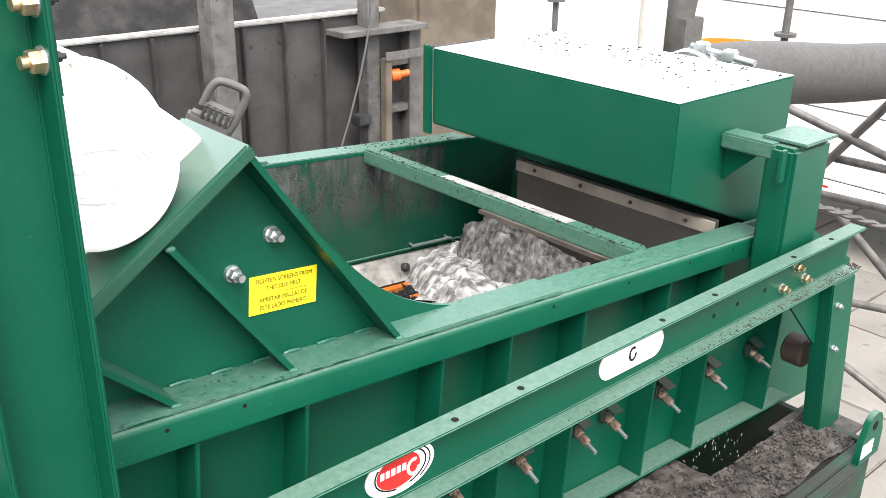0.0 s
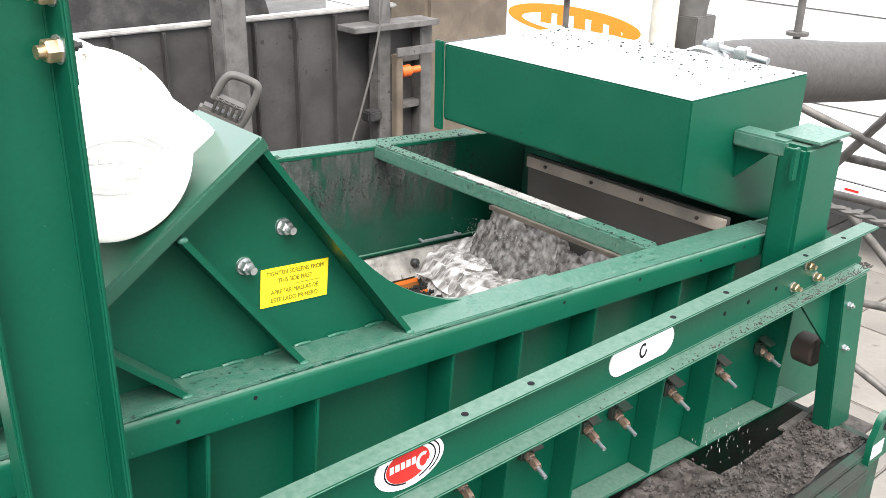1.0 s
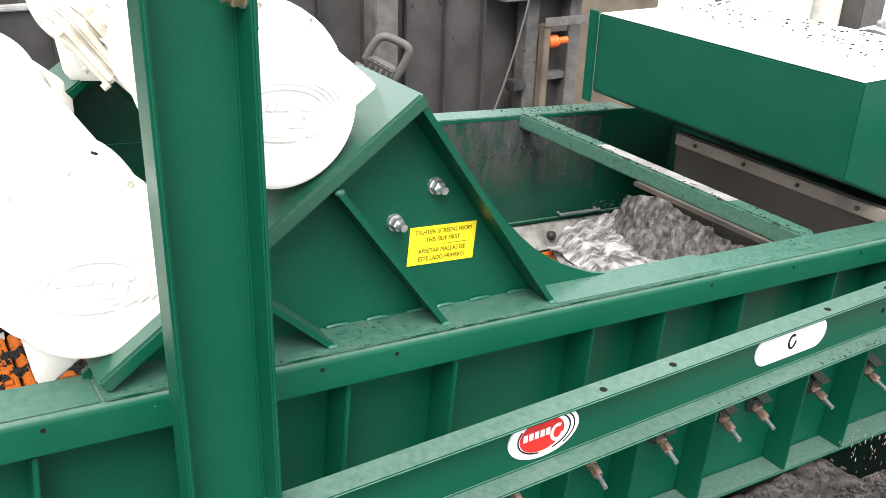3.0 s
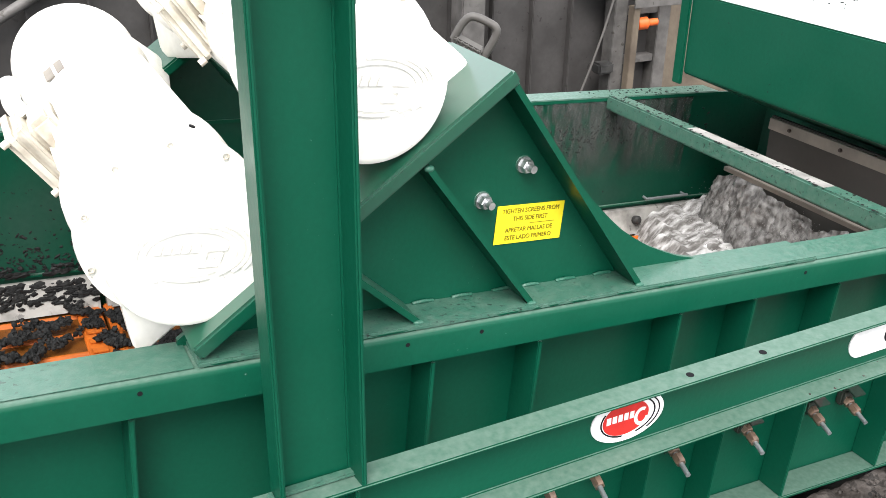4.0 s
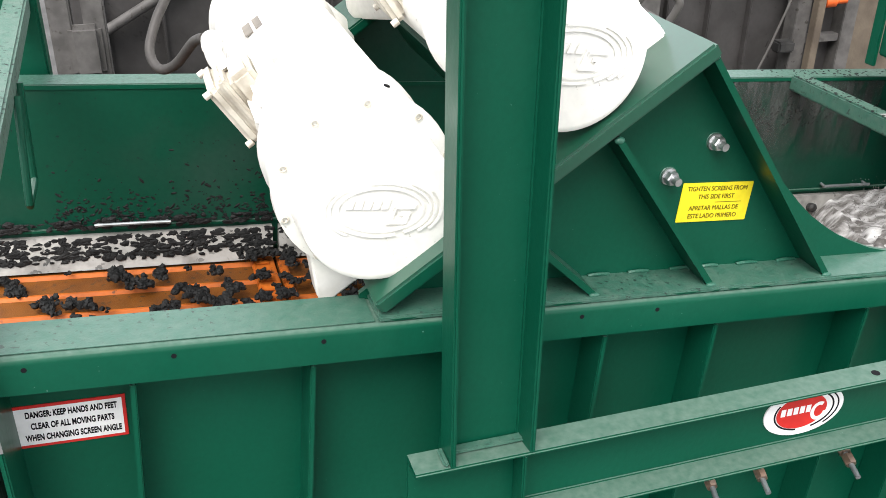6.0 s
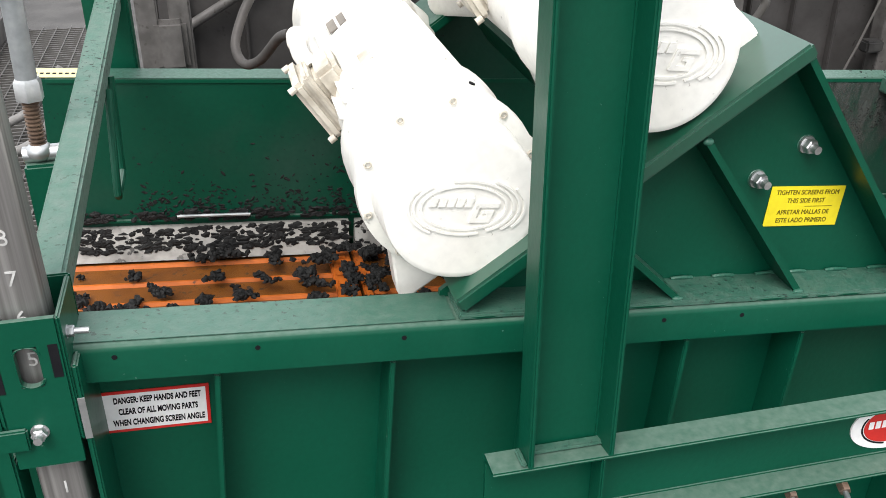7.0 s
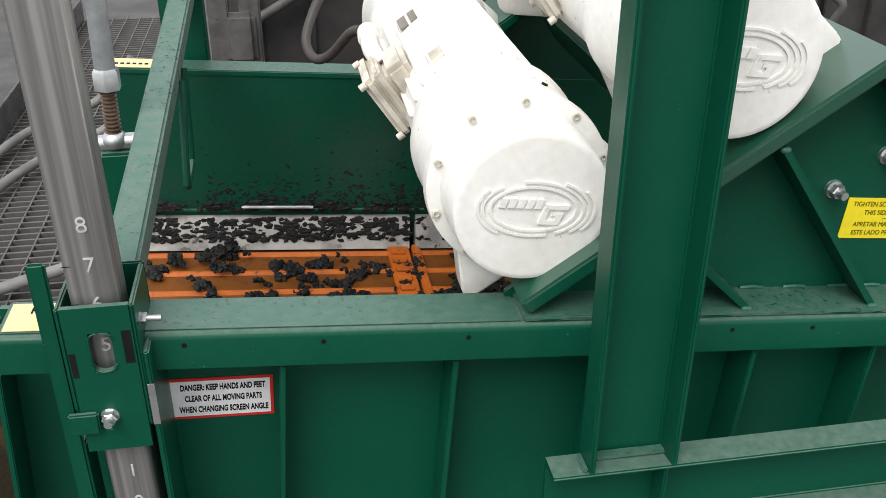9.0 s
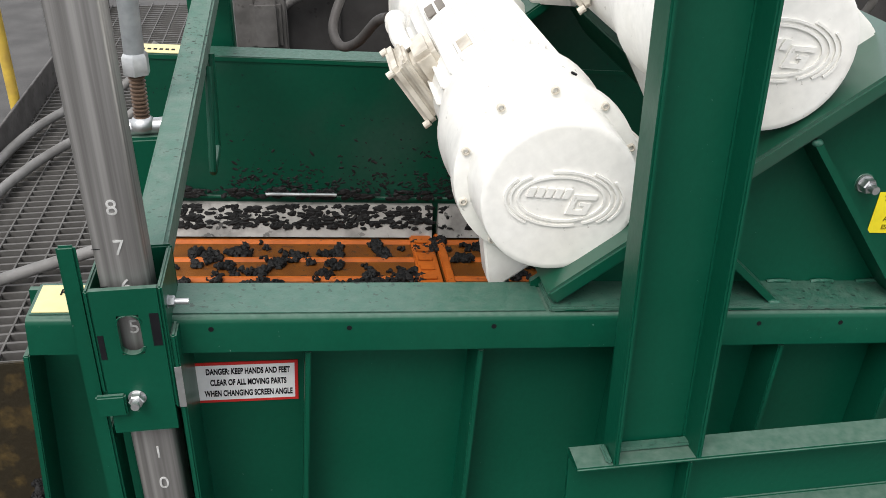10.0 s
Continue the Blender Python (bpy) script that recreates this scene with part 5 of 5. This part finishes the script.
def build_water():
    rng = random.Random(31)
    bm = bmesh.new()
    bmesh.ops.create_grid(bm, x_segments=190, y_segments=230, size=0.5, matrix=Matrix.Translation((1.34, (NEAR + FAR) / 2, -0.55)) @ Matrix.Diagonal((0.72, FAR - NEAR - 0.10, 1, 1)))
    for v in bm.verts:
        rise = max(0, (v.co.x - 1.05) / 0.5)
        q = Vector((v.co.x * 1.7, v.co.y * 0.8, 0))
        v.co.z += rise * 0.055 + 0.026 + 0.024 * noise.noise(q * 6) + 0.014 * noise.noise(q * 14) + 0.004 * noise.noise(q * 34)
        v.co.z += 0.03 * max(0, rise - 0.5) * (1 + noise.noise(q * 9))
        v.co.z -= 0.09 * max(0, (1.17 + 0.1 * noise.noise(v.co * 5) + 0.42 * (v.co.y - 0.95) - v.co.x) / 0.12)
    single("water", bm, water_mat, "churning muddy water flooding the feed end screen", "water", BK, kind="stuff")
    out = []
    waves = [wave_mesh(rng, 0.36, 0.32, 0.03, "wave", water_mat) for k in range(6)] + [wave_mesh(rng, 0.30, 0.28, 0.016, "wave", foam_mat) for k in range(4)]
    for k in range(30):
        y = rng.uniform(0.50, 1.30)
        x = rng.uniform(1.22 + 0.40 * max(0, y - 0.75), 1.48)
        me = waves[rng.randrange(6)] if x - 0.12 * (0.9 - y) > 1.38 or rng.random() < .2 else waves[6 + rng.randrange(4)]
        ob = new("wave", me)
        tagged(ob, "lump of churned water with white foam", "water", "waves on the feed end screen", "stuff")
        out.append((ob, x, y, -0.540 + 0.09 * max(0, x - 1.10), rng.uniform(0, 360), rng.uniform(0, 9)))
    for k in range(14):
        ob = new("wave", waves[6 + rng.randrange(4)])
        tagged(ob, "sheet of white foam running onto the screen", "water", "waves on the feed end screen", "stuff")
        out.append((ob, rng.uniform(1.00, 1.27), rng.uniform(0.50, 0.98), -0.518, rng.uniform(0, 360), rng.uniform(0, 9)))
    curtain = []
    for k in range(5):
        bm = bmesh.new()
        bmesh.ops.create_grid(bm, x_segments=36, y_segments=44, size=0.5, matrix=Matrix.Diagonal((0.30, 0.30, 1, 1)))
        o = Vector((rng.uniform(0, 40), 0, 0))
        for v in bm.verts:
            a, h = v.co.x, v.co.y
            edge = abs(a) / 0.15
            bulge = 0.026 * noise.noise(Vector((a * 18, h * 9, k)) + o) + 0.010 * noise.noise(Vector((a * 44, h * 30, k)) + o) + 0.007 * noise.noise(Vector((a * 95, h * 70, k)) + o)
            top = (0.022 * noise.noise(Vector((a * 22, 0, k)) + o) - 0.05 * edge ** 2) * max(0, h / 0.15)
            v.co = Vector((-bulge - 0.02 + 0.06 * edge ** 3 + 0.24 * (h - 0.15), a, h + top))
        curtain.append(finish("water_sheet", bm, fall_mat, 80))
    for k in range(11):
        ob = new("water_sheet", rng.choice(curtain))
        tagged(ob, "sheet of grey water pouring off the feed apron", "water", "water pouring into the basket", "stuff")
        y = 0.45 + k * 0.086
        out.append((ob, 1.565 + rng.uniform(-0.03, 0.01), y, -0.452 + 0.03 * rng.random() + 0.015 * math.sin(k * 0.9), 0, 0))
    drops = []
    for k in range(5):
        bm = bmesh.new()
        for i in range(70):
            r = rng.uniform(0.0005, 0.0016)
            bmesh.ops.create_icosphere(bm, subdivisions=1, radius=r, matrix=Matrix.Translation((rng.gauss(0, .04), rng.gauss(0, .05), rng.gauss(0, .025)))
                                       @ pose(0, 0, 0, rng.gauss(0, 25), rng.gauss(0, 25)) @ Matrix.Diagonal((1.2, 1.2, rng.uniform(1, 2.2), 1)))
        drops.append(finish("spray", bm, (water_mat, fall_mat, fall_mat, water_mat, fall_mat)[k], 80))
    for k in range(34):
        ob = new("spray", rng.choice(drops))
        tagged(ob, "flying drops of grey water", "water", "spray at the feed end", "stuff")
        out.append((ob, rng.uniform(1.38, 1.52), rng.uniform(0.45, 1.38), -0.45 + rng.random() * 0.13, rng.uniform(0, 360), rng.uniform(0, 9)))
    # water running off under the basket
    runs = []
    for k in range(6):
        bm = bmesh.new()
        for i in range(16):
            l = rng.uniform(0.004, 0.02)
            bmesh.ops.create_icosphere(bm, subdivisions=1, radius=0.001, matrix=Matrix.Translation((rng.gauss(0, .05), rng.gauss(0, .025), rng.gauss(0, .04)))
                                       @ Matrix.Diagonal((1, 1, l / 0.001 / 2, 1)))
        runs.append(finish("drip", bm, water_mat, 80))
    drips = []
    for k in range(3):
        ob = new("drip", rng.choice(runs))
        tagged(ob, "water streaks dripping under the basket", "water", "drips under the basket", "stuff")
        drips.append((ob, rng.uniform(1.15, 1.6), rng.uniform(0.02, 0.12), rng.uniform(0, 9)))
    return out, drips


build_ground()
build_frame()
build_basket()
build_screens()
build_motor(BK @ pose(-0.817, 0.19, 0.198, 0, -38.5, 0), False)
build_motor(BK @ pose(-0.512, 0.165, 0.470, 0, -38.5, 0), True)
build_conduit()
build_feed_box()
build_guide()
build_walkway()
build_tank()
build_background()
trailer = build_trailer()
clumps = build_cuttings()
waves, drips = build_water()


def motions():
    walk(trailer, [(t, pose(7.5, 3.47 + 2.8 * t, 0)) for t in (0, 2.5, 5, 7.5, 10)])
    speed, lip = 0.32, -1.70
    for ob, x, y, turn, s in clumps:
        def place(t):
            q = x - speed * t
            return q if q < 0.3 else 0.3 + (q - 0.3) * 0.62
        t_out = max((x - lip) / speed, 0.2)
        t_slow = (x - 0.3) / speed
        stops = [0.0] + ([t_slow] if 0.3 < t_slow < 9.7 else []) + [t for t in (t_out * 0.5, t_out) if 0.1 < t < 9.9 and abs(t - t_slow) > 0.3]
        rows = [(t, BK @ pose(max(place(t), lip), y, DECK - 0.002, 0, 0, turn + t)) for t in sorted(stops)]
        if t_out < 9.8:
            t_end = min(t_out + 0.5, 10.0)
            d = t_end - t_out
            rows.append((t_end, BK @ pose(lip - 0.05 - 0.4 * d, y, DECK - 0.05 - 2.0 * d * d, 0, -60 * d, turn + t_out)))
            if t_end < 9.95:
                rows.append((10.0, rows[-1][1]))
        else:
            rows.append((10.0, BK @ pose(place(10.0), y, DECK - 0.002, 0, 0, turn + 10)))
        walk(ob, rows)
    rng = random.Random(77)
    for ob, x, y, z, turn, ph in waves:
        rows, t = [], 0.0
        while t < 10.01:
            if ob.name.startswith("water_sheet"):
                rows.append((t, BK @ pose(x + rng.uniform(-.02, .02), y + rng.uniform(-.03, .03), z + rng.uniform(-.025, .025), rng.uniform(-4, 4), rng.uniform(-5, 5), rng.uniform(-8, 8))))
                t += 0.2
                continue
            up = 0.018 if ob.name.startswith("wave") else 0.035
            rows.append((t, BK @ pose(x + rng.uniform(-.05, .05), y + rng.uniform(-.04, .04), z + rng.uniform(-up, up), rng.uniform(-8, 8), rng.uniform(-8, 8), turn + rng.uniform(-25, 25))))
            t += 0.25
        walk(ob, rows)
    for ob, x, y, ph in drips:
        rows, t = [], 0.0
        while t < 10.01:
            rows.append((t, pose(x + rng.uniform(-.03, .03), y, 0.90 + rng.uniform(-.035, .035), 0, 0, rng.uniform(-20, 20))))
            t += 0.25
        walk(ob, rows)


motions()
